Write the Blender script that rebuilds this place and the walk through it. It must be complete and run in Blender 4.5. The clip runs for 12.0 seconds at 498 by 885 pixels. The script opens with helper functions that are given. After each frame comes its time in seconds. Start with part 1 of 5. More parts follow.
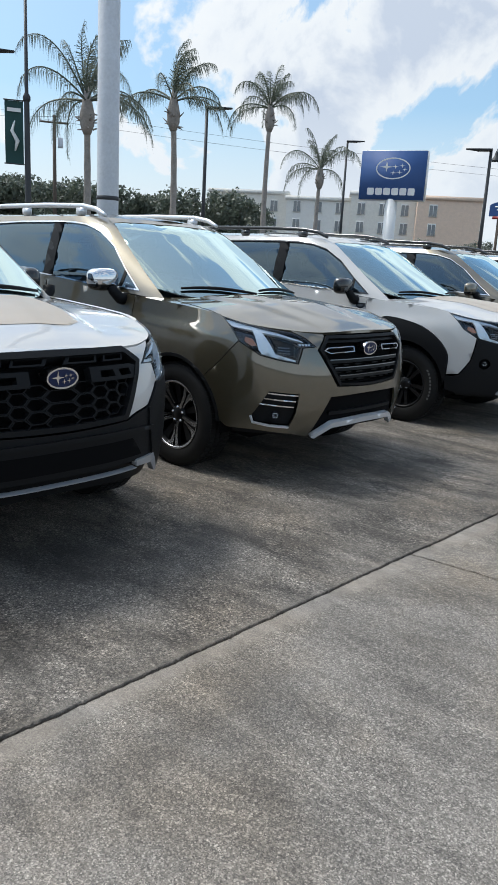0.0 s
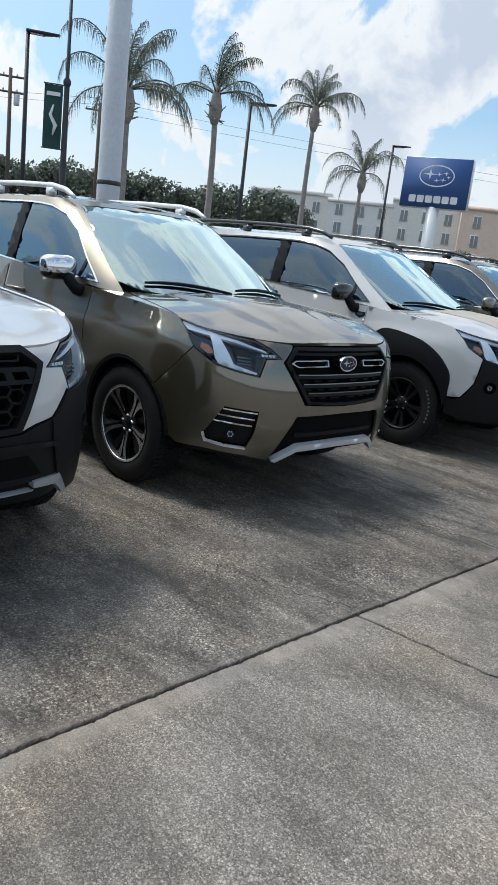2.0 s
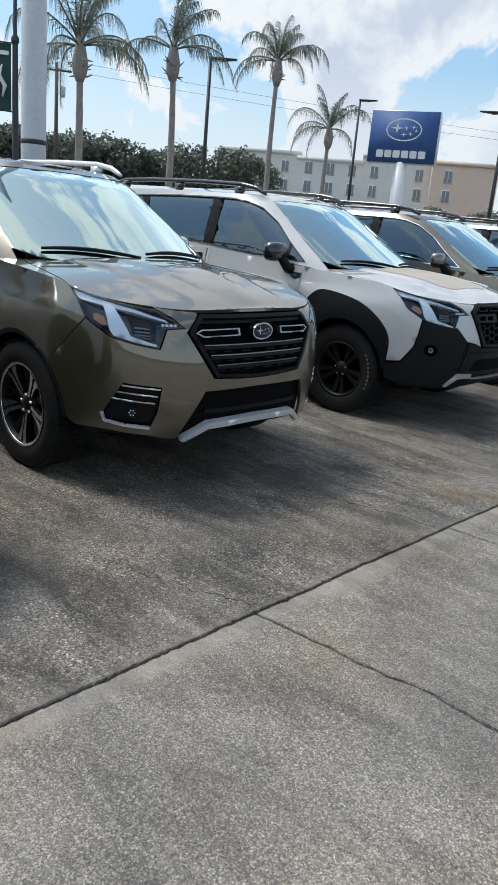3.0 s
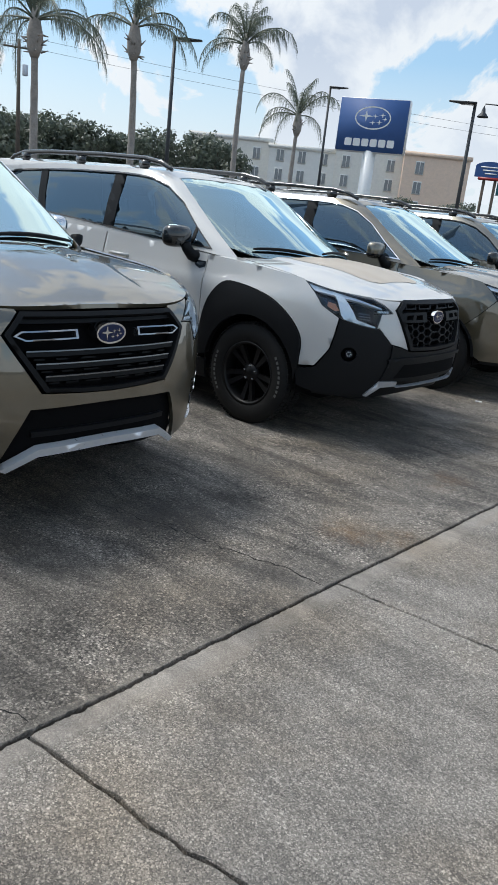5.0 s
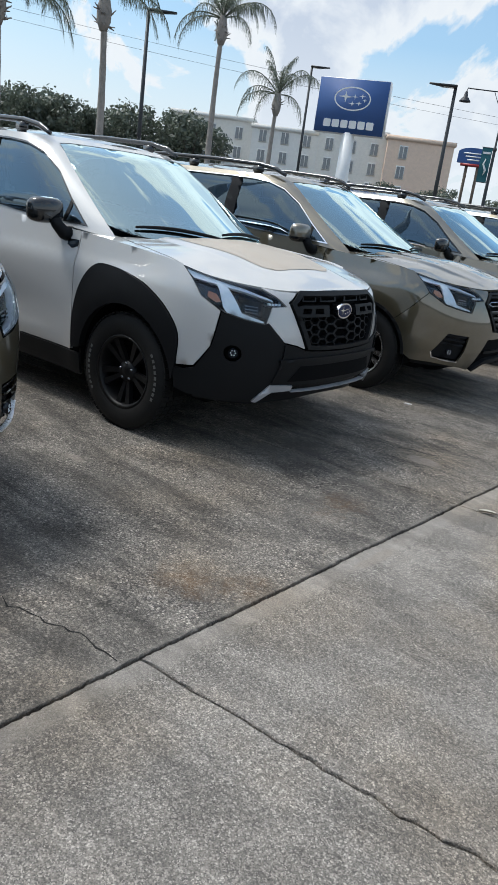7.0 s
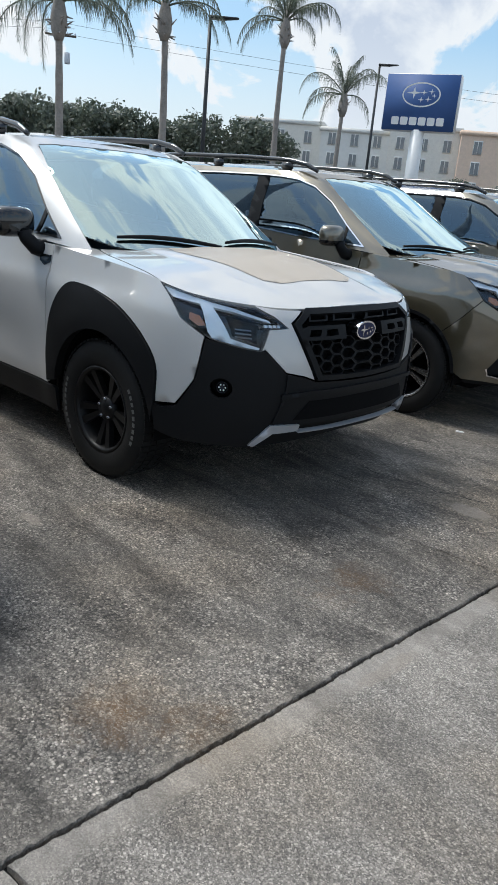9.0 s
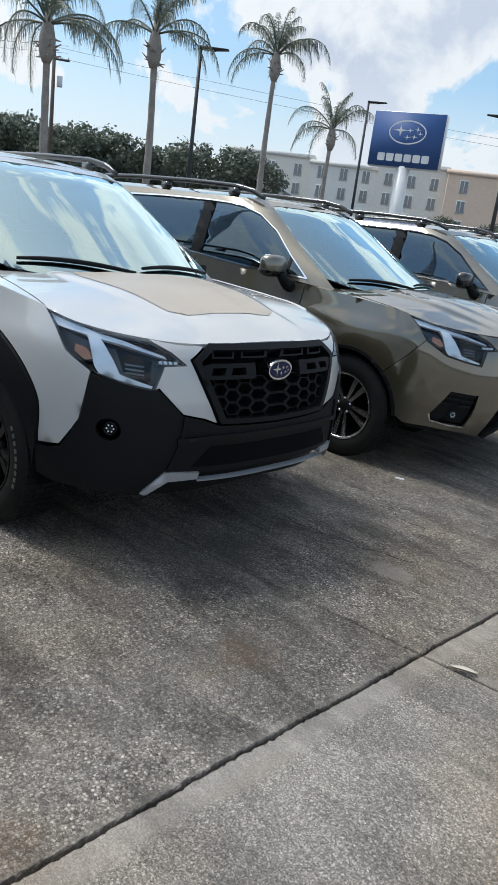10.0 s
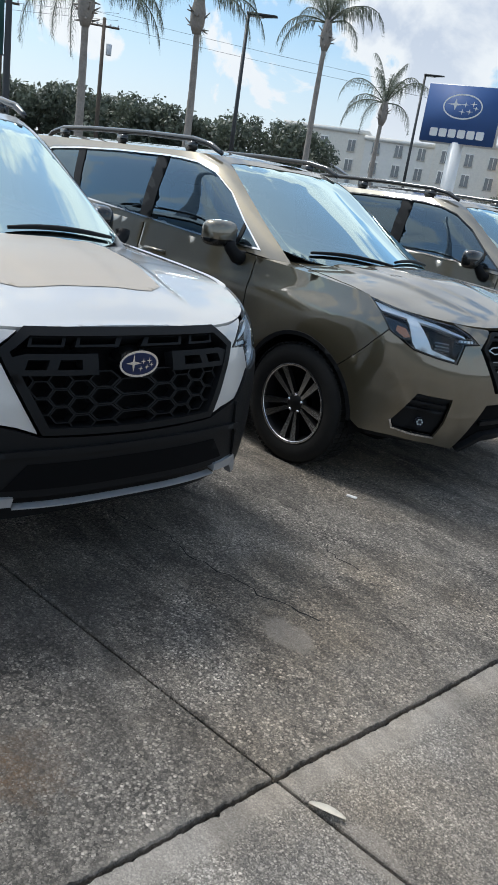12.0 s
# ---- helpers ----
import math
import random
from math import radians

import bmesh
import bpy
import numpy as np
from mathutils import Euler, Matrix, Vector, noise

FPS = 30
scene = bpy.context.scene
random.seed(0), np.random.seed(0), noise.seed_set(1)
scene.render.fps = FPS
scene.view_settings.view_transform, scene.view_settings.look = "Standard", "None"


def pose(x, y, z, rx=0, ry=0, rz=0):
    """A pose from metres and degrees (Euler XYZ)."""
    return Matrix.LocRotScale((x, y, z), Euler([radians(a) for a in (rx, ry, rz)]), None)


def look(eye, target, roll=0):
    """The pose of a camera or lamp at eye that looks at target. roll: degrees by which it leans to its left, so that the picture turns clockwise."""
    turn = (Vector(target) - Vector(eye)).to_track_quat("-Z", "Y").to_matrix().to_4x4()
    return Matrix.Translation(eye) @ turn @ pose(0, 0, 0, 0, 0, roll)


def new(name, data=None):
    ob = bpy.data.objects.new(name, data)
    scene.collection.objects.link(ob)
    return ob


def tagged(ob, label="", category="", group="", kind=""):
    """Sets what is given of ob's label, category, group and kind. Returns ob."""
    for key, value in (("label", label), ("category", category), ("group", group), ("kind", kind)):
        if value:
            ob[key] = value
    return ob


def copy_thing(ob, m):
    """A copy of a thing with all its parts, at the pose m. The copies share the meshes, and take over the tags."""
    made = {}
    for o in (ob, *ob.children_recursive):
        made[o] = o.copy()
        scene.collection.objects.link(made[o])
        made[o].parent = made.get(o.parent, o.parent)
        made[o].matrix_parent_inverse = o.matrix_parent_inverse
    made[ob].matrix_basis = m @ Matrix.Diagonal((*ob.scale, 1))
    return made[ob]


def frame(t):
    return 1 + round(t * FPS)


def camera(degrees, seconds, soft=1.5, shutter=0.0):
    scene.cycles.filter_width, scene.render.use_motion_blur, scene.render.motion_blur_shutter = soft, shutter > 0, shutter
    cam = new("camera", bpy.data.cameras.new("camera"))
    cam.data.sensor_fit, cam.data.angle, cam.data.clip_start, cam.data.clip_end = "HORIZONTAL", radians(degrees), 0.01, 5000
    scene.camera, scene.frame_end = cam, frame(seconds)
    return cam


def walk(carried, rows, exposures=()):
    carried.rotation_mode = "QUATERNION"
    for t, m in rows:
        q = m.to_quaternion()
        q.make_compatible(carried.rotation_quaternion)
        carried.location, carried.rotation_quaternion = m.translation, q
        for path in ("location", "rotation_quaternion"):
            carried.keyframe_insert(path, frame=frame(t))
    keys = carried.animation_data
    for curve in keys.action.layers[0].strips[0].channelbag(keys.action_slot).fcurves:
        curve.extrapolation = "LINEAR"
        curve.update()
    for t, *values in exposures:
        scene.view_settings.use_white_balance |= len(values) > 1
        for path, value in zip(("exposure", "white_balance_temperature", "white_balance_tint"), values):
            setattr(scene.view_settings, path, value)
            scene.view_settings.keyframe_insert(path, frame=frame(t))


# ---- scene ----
cam = camera(37.1, 12.0)
PATH = [
    (0, (1.763, 0.029, 1.381), (0.444, 1.457, 0.908), 3.2),
    (0.5, (1.683, 0.131, 1.387), (0.404, 1.587, 0.892), 3.0),
    (1, (1.723, 0.34, 1.388), (0.407, 1.766, 0.904), 3.9),
    (1.5, (1.75, 0.526, 1.405), (0.352, 1.875, 0.93), 6.2),
    (2, (1.654, 0.755, 1.401), (0.284, 2.13, 0.92), 6.8),
    (2.5, (1.615, 0.993, 1.396), (0.307, 2.406, 0.854), 6.3),
    (3, (1.665, 1.271, 1.417), (0.357, 2.673, 0.85), 5.2),
    (3.2, (1.661, 1.369, 1.415), (0.352, 2.769, 0.843), 5.0),
    (4.8, (1.456, 2.156, 1.399), (0.208, 3.605, 0.814), 6.3),
    (5, (1.486, 2.23, 1.415), (0.24, 3.68, 0.827), 6.4),
    (5.5, (1.42, 2.441, 1.429), (0.191, 3.922, 0.885), 6.2),
    (6, (1.417, 2.667, 1.442), (0.234, 4.188, 0.906), 6.3),
    (6.5, (1.482, 2.944, 1.451), (0.305, 4.458, 0.886), 7.5),
    (6.7, (1.489, 3.044, 1.441), (0.307, 4.544, 0.848), 7.8),
    (8.3, (1.34, 3.766, 1.452), (0.05, 5.138, 0.777), 5.6),
    (8.5, (1.323, 3.85, 1.447), (0.02, 5.207, 0.77), 5.5),
    (9, (1.202, 4.053, 1.446), (-0.143, 5.391, 0.813), 5.2),
    (9.5, (1.146, 4.287, 1.449), (-0.215, 5.624, 0.849), 4.9),
    (10, (1.192, 4.572, 1.466), (-0.142, 5.952, 0.905), 7.5),
    (10.5, (1.148, 4.829, 1.442), (-0.218, 6.162, 0.843), 7.6),
    (11, (1.072, 5.069, 1.437), (-0.345, 6.35, 0.844), 7.4),
    (11.5, (1.075, 5.383, 1.434), (-0.342, 6.647, 0.808), 8.1),
    (12, (1.036, 5.645, 1.453), (-0.36, 6.931, 0.822), 8.9),
]
walk(cam, [(t, look(eye, target, roll)) for t, eye, target, roll in PATH], exposures=[(0.0, 0.47, 6050, 9), (12.0, 0.47, 6050, 9)])

# ---- light ----
SUN_EL, SUN_AZ = 59.0, 198.0      # elevation, and azimuth of the sun counted from +x towards +y
sun = new("sun", bpy.data.lights.new("sun", "SUN"))
sun.data.energy, sun.data.angle, sun.data.color = 1.85, radians(16), (1.0, 0.94, 0.84)
sun.matrix_world = look((math.cos(radians(SUN_AZ)) * 50, math.sin(radians(SUN_AZ)) * 50, 50 * math.tan(radians(SUN_EL))), (0, 0, 0))

world = bpy.data.worlds.new("sky")
scene.world = world
world.use_nodes = True


class Nodes:
    """A short way to write node trees."""

    def __init__(self, tree):
        self.tree = tree
        tree.nodes.clear()

    def add(self, kind, links=(), operation="", clamp=False, blend=""):
        n = self.tree.nodes.new(kind)
        if operation:
            n.operation = operation
        if clamp:
            n.use_clamp = True
        if blend:
            n.data_type, n.blend_type = "RGBA", blend
        for key, v in dict(links).items():
            if isinstance(v, bpy.types.NodeSocket):
                self.tree.links.new(v, n.inputs[key])
            else:
                n.inputs[key].default_value = v
        return n

    def math(self, op, a, b=0.0, clamp=False):
        return self.add("ShaderNodeMath", {0: a, 1: b}, operation=op, clamp=clamp).outputs[0]

    def mix(self, f, a, b, blend="MIX"):
        return self.add("ShaderNodeMix", {0: f, 6: a, 7: b}, blend=blend).outputs[2]

    def ramp(self, f, *stops):
        n = self.add("ShaderNodeValToRGB", {0: f})
        e = n.color_ramp.elements
        while len(e) < len(stops):
            e.new(0.5)
        for el, (p, c) in zip(e, stops):
            el.position = p
            el.color = (c, c, c, 1) if isinstance(c, (int, float)) else (*c, 1)
        return n.outputs[0]

    def noise(self, vec, scale, detail=4.0, rough=0.55, distort=0.0):
        return self.add("ShaderNodeTexNoise", {"Vector": vec, "Scale": scale, "Detail": detail, "Roughness": rough, "Distortion": distort}).outputs[0]


def build_sky():
    n = Nodes(world.node_tree)
    sky = n.add("ShaderNodeTexSky")
    sky.sky_type, sky.sun_disc, sky.air_density, sky.dust_density = "NISHITA", False, 1.2, 1.0
    sky.sun_elevation, sky.sun_rotation = radians(SUN_EL), radians(90 - SUN_AZ)
    d = n.add("ShaderNodeTexCoord").outputs["Generated"]
    s = n.add("ShaderNodeSeparateXYZ", {0: d})
    up = n.math("ADD", n.math("MAXIMUM", s.outputs[2], 0.0), 0.30)
    flat = n.add("ShaderNodeCombineXYZ", {0: n.math("DIVIDE", s.outputs[0], up), 1: n.math("DIVIDE", s.outputs[1], up), 2: 0.37}).outputs[0]
    swell = n.math("ADD", n.math("MULTIPLY", n.math("MAXIMUM", s.outputs[2], 0.0), 1.3), 0.87)
    flat = n.add("ShaderNodeVectorMath", {0: flat, "Scale": swell}, operation="SCALE").outputs[0]
    moved = n.add("ShaderNodeMapping", {0: flat, 1: CLOUD_SHIFT, 3: (1.0, 1.0, 1.0)}).outputs[0]
    puff = n.noise(moved, 2.6, 13, 0.57, 0.3)
    # the cumulus bank over the buildings
    near = n.add("ShaderNodeVectorMath", {0: d, 1: CUMULUS}, operation="DOT_PRODUCT").outputs["Value"]
    puff = n.math("ADD", puff, n.math("MULTIPLY", n.ramp(near, (0.925, 0.0), (0.985, 1.0)), 0.095))
    cover = n.ramp(puff, (0.515, 0), (0.56, 1))
    low_haze = n.ramp(s.outputs[2], (0.0, 0.95), (0.07, 0.70), (0.19, 0.0))
    mask = n.math("MAXIMUM", cover, low_haze)
    shade = n.ramp(puff, (0.53, (0.66, 0.66, 0.64)), (0.60, (0.62, 0.63, 0.63)), (0.68, (0.43, 0.47, 0.53)))
    horizon = n.ramp(s.outputs[2], (0.03, 1.0), (0.20, 0.0))
    cloud = n.mix(horizon, shade, (0.615, 0.635, 0.64, 1))
    veil = n.ramp(s.outputs[2], (0.10, 0.42), (0.55, 0.16))
    blue = n.mix(veil, n.mix(1.0, sky.outputs[0], (0.075, 0.091, 0.100, 1), "MULTIPLY"), (0.43, 0.58, 0.68, 1))
    # thin cloud glows round the sun
    toward = (math.cos(radians(SUN_AZ)) * math.cos(radians(SUN_EL)), math.sin(radians(SUN_AZ)) * math.cos(radians(SUN_EL)), math.sin(radians(SUN_EL)))
    close = n.math("MAXIMUM", n.add("ShaderNodeVectorMath", {0: d, 1: toward}, operation="DOT_PRODUCT").outputs["Value"], 0.0)
    glow = n.math("MULTIPLY", n.math("POWER", close, 4.0), 0.80)
    lit = n.mix(1.0, n.mix(mask, blue, cloud), n.mix(glow, (0, 0, 0, 1), (1.0, 0.91, 0.76, 1)), "ADD")
    bg = n.add("ShaderNodeBackground", {0: lit, 1: 1.0})
    n.add("ShaderNodeOutputWorld", {0: bg.outputs[0]})


CUMULUS = (-0.516, 0.826, 0.225)
CLOUD_SHIFT = (3.1, 1.7, 0.0)
build_sky()


# ---- materials ----
def material(name, paint):
    m = bpy.data.materials.new(name)
    m.use_nodes = True
    n = Nodes(m.node_tree)
    out = n.add("ShaderNodeOutputMaterial")
    n.tree.links.new(paint(n), out.inputs[0])
    return m


def place(n, scale=1.0):
    v = n.add("ShaderNodeTexCoord").outputs["Object"]
    return v if scale == 1.0 else n.add("ShaderNodeMapping", {0: v, 3: (scale, scale, scale)}).outputs[0]


def plain(name, colour, rough=0.5, metal=0.0, coat=0.0, grain=60.0, vary=0.12, bump=0.0, dirt=0.0, spec=0.5):
    """A painted, moulded or metal surface: colour and gloss vary at two scales."""
    def paint(n):
        v = place(n)
        fine, wide = n.noise(v, grain, 5), n.noise(v, 2.3, 4)
        f = n.math("ADD", n.math("MULTIPLY", fine, 0.5), n.math("MULTIPLY", wide, 0.5))
        lo, hi = [c * (1 - vary) for c in colour], [min(1, c * (1 + vary)) for c in colour]
        base = n.ramp(f, (0.32, tuple(lo)), (0.68, tuple(hi)))
        if dirt:
            base = n.mix(n.math("MULTIPLY", n.ramp(n.noise(v, 4.5, 8, 0.7), (0.45, 0), (0.75, 1)), dirt), base, (0.16, 0.14, 0.11, 1))
        r = n.ramp(f, (0.3, max(0.02, rough - 0.06)), (0.7, min(1, rough + 0.06)))
        links = {"Base Color": base, "Roughness": r, "Metallic": metal, "Coat Weight": coat, "Coat Roughness": 0.03, "Specular IOR Level": spec}
        if bump:
            links["Normal"] = n.add("ShaderNodeBump", {"Strength": bump, "Distance": 0.002, "Height": fine}).outputs[0]
        return n.add("ShaderNodeBsdfPrincipled", links).outputs[0]
    return material(name, paint)


def car_paint(name, colour, metal):
    """Clear-coated paint with metal flakes and a thin film of dust."""
    def paint(n):
        v = place(n)
        flake = n.add("ShaderNodeTexVoronoi", {"Vector": v, "Scale": 900.0}).outputs["Color"]
        spark = n.add("ShaderNodeSeparateColor", {0: flake}).outputs[0]
        base = n.mix(n.math("MULTIPLY", spark, 0.35 if metal else 0.03), (*colour, 1), (*[min(1, c * 1.7) for c in colour], 1))
        dust = n.ramp(n.noise(v, 3.0, 8, 0.65), (0.4, 0.0), (0.8, 0.10))
        base = n.mix(dust, base, (0.35, 0.33, 0.29, 1))
        return n.add("ShaderNodeBsdfPrincipled", {"Base Color": base, "Metallic": metal, "Roughness": 0.36 if metal else 0.28, "Coat Weight": 1.0, "Coat IOR": 2.0 if metal else 1.55, "Coat Roughness": n.ramp(n.noise(v, 5.0, 6), (0.3, 0.008), (0.8, 0.035))}).outputs[0]
    return material(name, paint)


def glass(name, tint, gloss=1.0, sky_tint=(1.0, 1.0, 1.0)):
    """Thin tinted glass: clear through, glossy by angle."""
    def paint(n):
        fr = n.add("ShaderNodeFresnel", {0: 1.55}).outputs[0]
        f = n.math("MULTIPLY", n.math("ADD", fr, 0.04), gloss, True)
        clear = n.add("ShaderNodeBsdfTransparent", {0: (*tint, 1)})
        # tinted gloss colour paints bluer sky into the reflections
        shine = n.add("ShaderNodeBsdfGlossy", {0: (*sky_tint, 1), 1: 0.015})
        return n.add("ShaderNodeMixShader", {0: f, 1: clear.outputs[0], 2: shine.outputs[0]}).outputs[0]
    return material(name, paint)


def concrete(name, tone, stain, patchy, pebbles, bare):
    """Weathered concrete with its pebbles worn free, blotched and streaked."""
    def paint(n):
        v = n.add("ShaderNodeNewGeometry").outputs["Position"]
        peb = n.add("ShaderNodeTexVoronoi", {"Vector": v, "Scale": pebbles})
        tint = n.add("ShaderNodeSeparateColor", {0: peb.outputs["Color"]})
        small = n.add("ShaderNodeTexVoronoi", {"Vector": v, "Scale": 280.0})
        smallt = n.add("ShaderNodeSeparateColor", {0: small.outputs["Color"]}).outputs[0]
        stone = n.ramp(tint.outputs[0], (0.0, 0.09), (0.40, 0.22), (0.70, 0.43), (0.90, 0.66), (1.0, 0.95))
        grit = n.ramp(smallt, (0.0, 0.12), (0.8, 0.35), (1.0, 0.62))
        worn = n.ramp(n.noise(v, 1.9, 7, 0.65), (0.36, 0.4 * bare), (0.62, bare))
        keep = n.math("MULTIPLY", worn, n.ramp(tint.outputs[1], (0.30, 0.0), (0.38, 1.0)))
        pit = n.ramp(peb.outputs["Distance"], (0.25, 1.12), (0.75, 0.42))
        base = n.mix(keep, grit, n.mix(1.0, stone, pit, "MULTIPLY"))
        # smooth trowelled margin beside the long joint
        at = n.add("ShaderNodeSeparateXYZ", {0: v}).outputs[0]
        margin = n.ramp(n.math("ADD", n.math("ABSOLUTE", n.math("SUBTRACT", at, MARGIN)), n.math("MULTIPLY", n.noise(v, 5.0, 5, 0.6), 0.10)), (0.085, 0.75), (0.13, 0.0))
        base = n.mix(margin, base, n.ramp(smallt, (0.0, 0.30), (1.0, 0.42)))
        base = n.mix(1.0, base, (*tone, 1), "MULTIPLY")
        # wide blotches, and streaks drawn along the way cars roll
        blot = n.ramp(n.noise(v, 1.3, 10, 0.72, 0.5), (0.32, 1 - patchy), (0.62, 1.08))
        stretch = n.add("ShaderNodeMapping", {0: v, 2: (0, 0, radians(-8)), 3: (0.9, 2.7, 1.0)}).outputs[0]
        streak = n.ramp(n.noise(stretch, 1.7, 9, 0.70, 0.5), (0.38, 1 - stain), (0.58, 1.08))
        base = n.mix(1.0, base, blot, "MULTIPLY")
        base = n.mix(1.0, base, streak, "MULTIPLY")
        warm = n.ramp(n.noise(v, 0.9, 5), (0.45, (1.0, 1.0, 1.0)), (0.7, (1.10, 1.0, 0.86)))
        base = n.mix(1.0, base, warm, "MULTIPLY")
        # grime worked into the crumbled edges of the long joint
        away = n.math("ADD", n.math("ABSOLUTE", n.math("ADD", at, 0.004)), n.math("MULTIPLY", n.noise(v, 9.0, 7, 0.75), 0.09))
        base = n.mix(n.ramp(away, (0.038, 0.50), (0.066, 0.0)), base, n.mix(0.35, (0.022, 0.020, 0.018, 1), base))
        # damp, dark growth in the pores
        for cx, cy, rx, ry in DAMP:
            off = n.add("ShaderNodeVectorMath", {0: v, 1: (cx, cy, 0)}, operation="SUBTRACT").outputs[0]
            off = n.add("ShaderNodeVectorMath", {0: off, 1: (1 / rx, 1 / ry, 1)}, operation="MULTIPLY").outputs[0]
            d = n.add("ShaderNodeVectorMath", {0: off}, operation="LENGTH").outputs["Value"]
            d = n.math("ADD", d, n.math("MULTIPLY", n.noise(v, 5.0, 8, 0.75), 1.2))
            base = n.mix(n.ramp(d, (0.7, 0.40), (1.75, 0.0)), base, n.mix(1.0, base, (0.34, 0.33, 0.32, 1), "MULTIPLY"))
        for cx, cy, rx, ry in SMEARS:
            off = n.add("ShaderNodeVectorMath", {0: v, 1: (cx, cy, 0)}, operation="SUBTRACT").outputs[0]
            off = n.add("ShaderNodeVectorMath", {0: off, 1: (1 / rx, 1 / ry, 1)}, operation="MULTIPLY").outputs[0]
            d = n.add("ShaderNodeVectorMath", {0: off}, operation="LENGTH").outputs["Value"]
            d = n.math("ADD", d, n.math("MULTIPLY", n.noise(v, 9.0, 6, 0.7), 0.9))
            base = n.mix(n.ramp(d, (0.85, 0.6), (1.5, 0.0)), base, n.ramp(smallt, (0.0, (0.21, 0.18, 0.15)), (1.0, (0.31, 0.27, 0.225))))
        for cx, cy, r in RUST:
            d = n.add("ShaderNodeVectorMath", {0: v, 1: (cx, cy, 0)}, operation="DISTANCE").outputs["Value"]
            d = n.math("ADD", d, n.math("MULTIPLY", n.noise(v, 14.0, 6, 0.7), 0.5))
            base = n.mix(n.ramp(d, (r + 0.14, 0.85), (r + 0.38, 0.0)), base, n.mix(n.ramp(smallt, (0.35, 0.0), (0.9, 0.8)), (0.13, 0.066, 0.020, 1), base))
        for cx, cy, r in OIL:
            d = n.add("ShaderNodeVectorMath", {0: v, 1: (cx, cy, 0)}, operation="DISTANCE").outputs["Value"]
            d = n.math("ADD", d, n.math("MULTIPLY", n.noise(v, 6.0, 6, 0.7), 0.8))
            base = n.mix(n.ramp(d, (r + 0.2, 0.75), (r + 0.6, 0.0)), base, (0.05, 0.045, 0.04, 1))
        high = n.math("ADD", n.math("MULTIPLY", n.math("SUBTRACT", 1.0, peb.outputs["Distance"]), keep), n.math("MULTIPLY", smallt, 0.35))
        nrm = n.add("ShaderNodeBump", {"Strength": 0.8, "Distance": 0.005, "Height": high}).outputs[0]
        rough = n.ramp(n.noise(v, 2.0, 5), (0.3, 0.62), (0.7, 0.85))
        return n.add("ShaderNodeBsdfPrincipled", {"Base Color": base, "Roughness": rough, "Normal": nrm, "Specular IOR Level": 0.4}).outputs[0]
    return material(name, paint)


def leafy(name, dark, light):
    def paint(n):
        v = n.add("ShaderNodeNewGeometry")
        f = n.math("ADD", n.math("MULTIPLY", v.outputs["Random Per Island"], 0.7), n.math("MULTIPLY", n.noise(v.outputs["Position"], 0.6, 3), 0.3))
        c = n.ramp(f, (0.1, dark), (0.9, light))
        body = n.add("ShaderNodeBsdfPrincipled", {"Base Color": c, "Roughness": 0.5})
        thin = n.add("ShaderNodeBsdfTranslucent", {0: c})
        return n.add("ShaderNodeMixShader", {0: 0.3, 1: body.outputs[0], 2: thin.outputs[0]}).outputs[0]
    return material(name, paint)


MARGIN = 0.035
RUST = [(-0.27, 5.09, 0.05), (-0.09, 5.25, 0.0), (-0.37, 6.33, 0.03), (-0.345, 6.10, -0.03)]
DAMP = [(0.30, 3.70, 0.28, 0.55), (-0.40, 1.3, 0.55, 0.9), (-0.45, 3.7, 0.45, 0.6), (-0.75, 6.5, 0.5, 0.5), (0.35, 1.2, 0.25, 0.7), (0.4, 6.2, 0.3, 0.4)]
SMEARS = [(-0.49, 7.38, 0.30, 0.14), (0.30, 6.93, 0.24, 0.10), (-1.56, 5.50, 0.16, 0.06), (0.10, 3.75, 0.07, 0.5), (0.08, 5.9, 0.06, 0.35)]
OIL = [(-0.95, 4.5, 0.2), (-0.9, 1.9, 0.3), (-0.95, 6.75, 0.15), (-0.8, 2.6, 0.1), (-0.40, 6.40, 0.0)]
OLIVE = car_paint("olive_metallic_paint", (0.090, 0.075, 0.045), 0.66)
WHITE = car_paint("white_pearl_paint", (0.500, 0.494, 0.480), 0.0)
BRONZE = car_paint("grey_green_metallic_paint", (0.092, 0.083, 0.060), 0.66)
BLACK_PLASTIC = plain("black_moulded_plastic", (0.009, 0.0095, 0.0105), 0.5, grain=240, bump=0.2, spec=0.14)
GLOSS_BLACK = plain("gloss_black_plastic", (0.009, 0.010, 0.011), 0.12, coat=0.6)
# near-black colour paints in the shade of hollows, wheel houses and underbody
HOLLOW_SHADE = plain("hollow_shade", (0.004, 0.004, 0.0045), 0.9, spec=0.1)
DARK_CHROME = plain("dark_chrome", (0.16, 0.165, 0.17), 0.2, 0.8)
SMOKED_CHROME = plain("smoked_chrome", (0.34, 0.35, 0.37), 0.15, 0.9, vary=0.04)
CHROME = plain("chrome", (0.72, 0.73, 0.75), 0.08, 1.0, vary=0.03)
SKID_GREY = plain("satin_grey_skid_paint", (0.40, 0.41, 0.43), 0.35, 0.4, vary=0.05)
SILVER = plain("satin_silver", (0.74, 0.75, 0.77), 0.30, 0.45, vary=0.05)
RUBBER = plain("tyre_rubber", (0.009, 0.009, 0.009), 0.7, grain=90, bump=0.4, dirt=0.04, spec=0.2)
WHEEL_BLACK = plain("black_wheel_paint", (0.006, 0.006, 0.0065), 0.42, 0.0, spec=0.25)
MACHINED = plain("machined_alloy", (0.60, 0.60, 0.61), 0.25, 1.0, grain=200, vary=0.06)
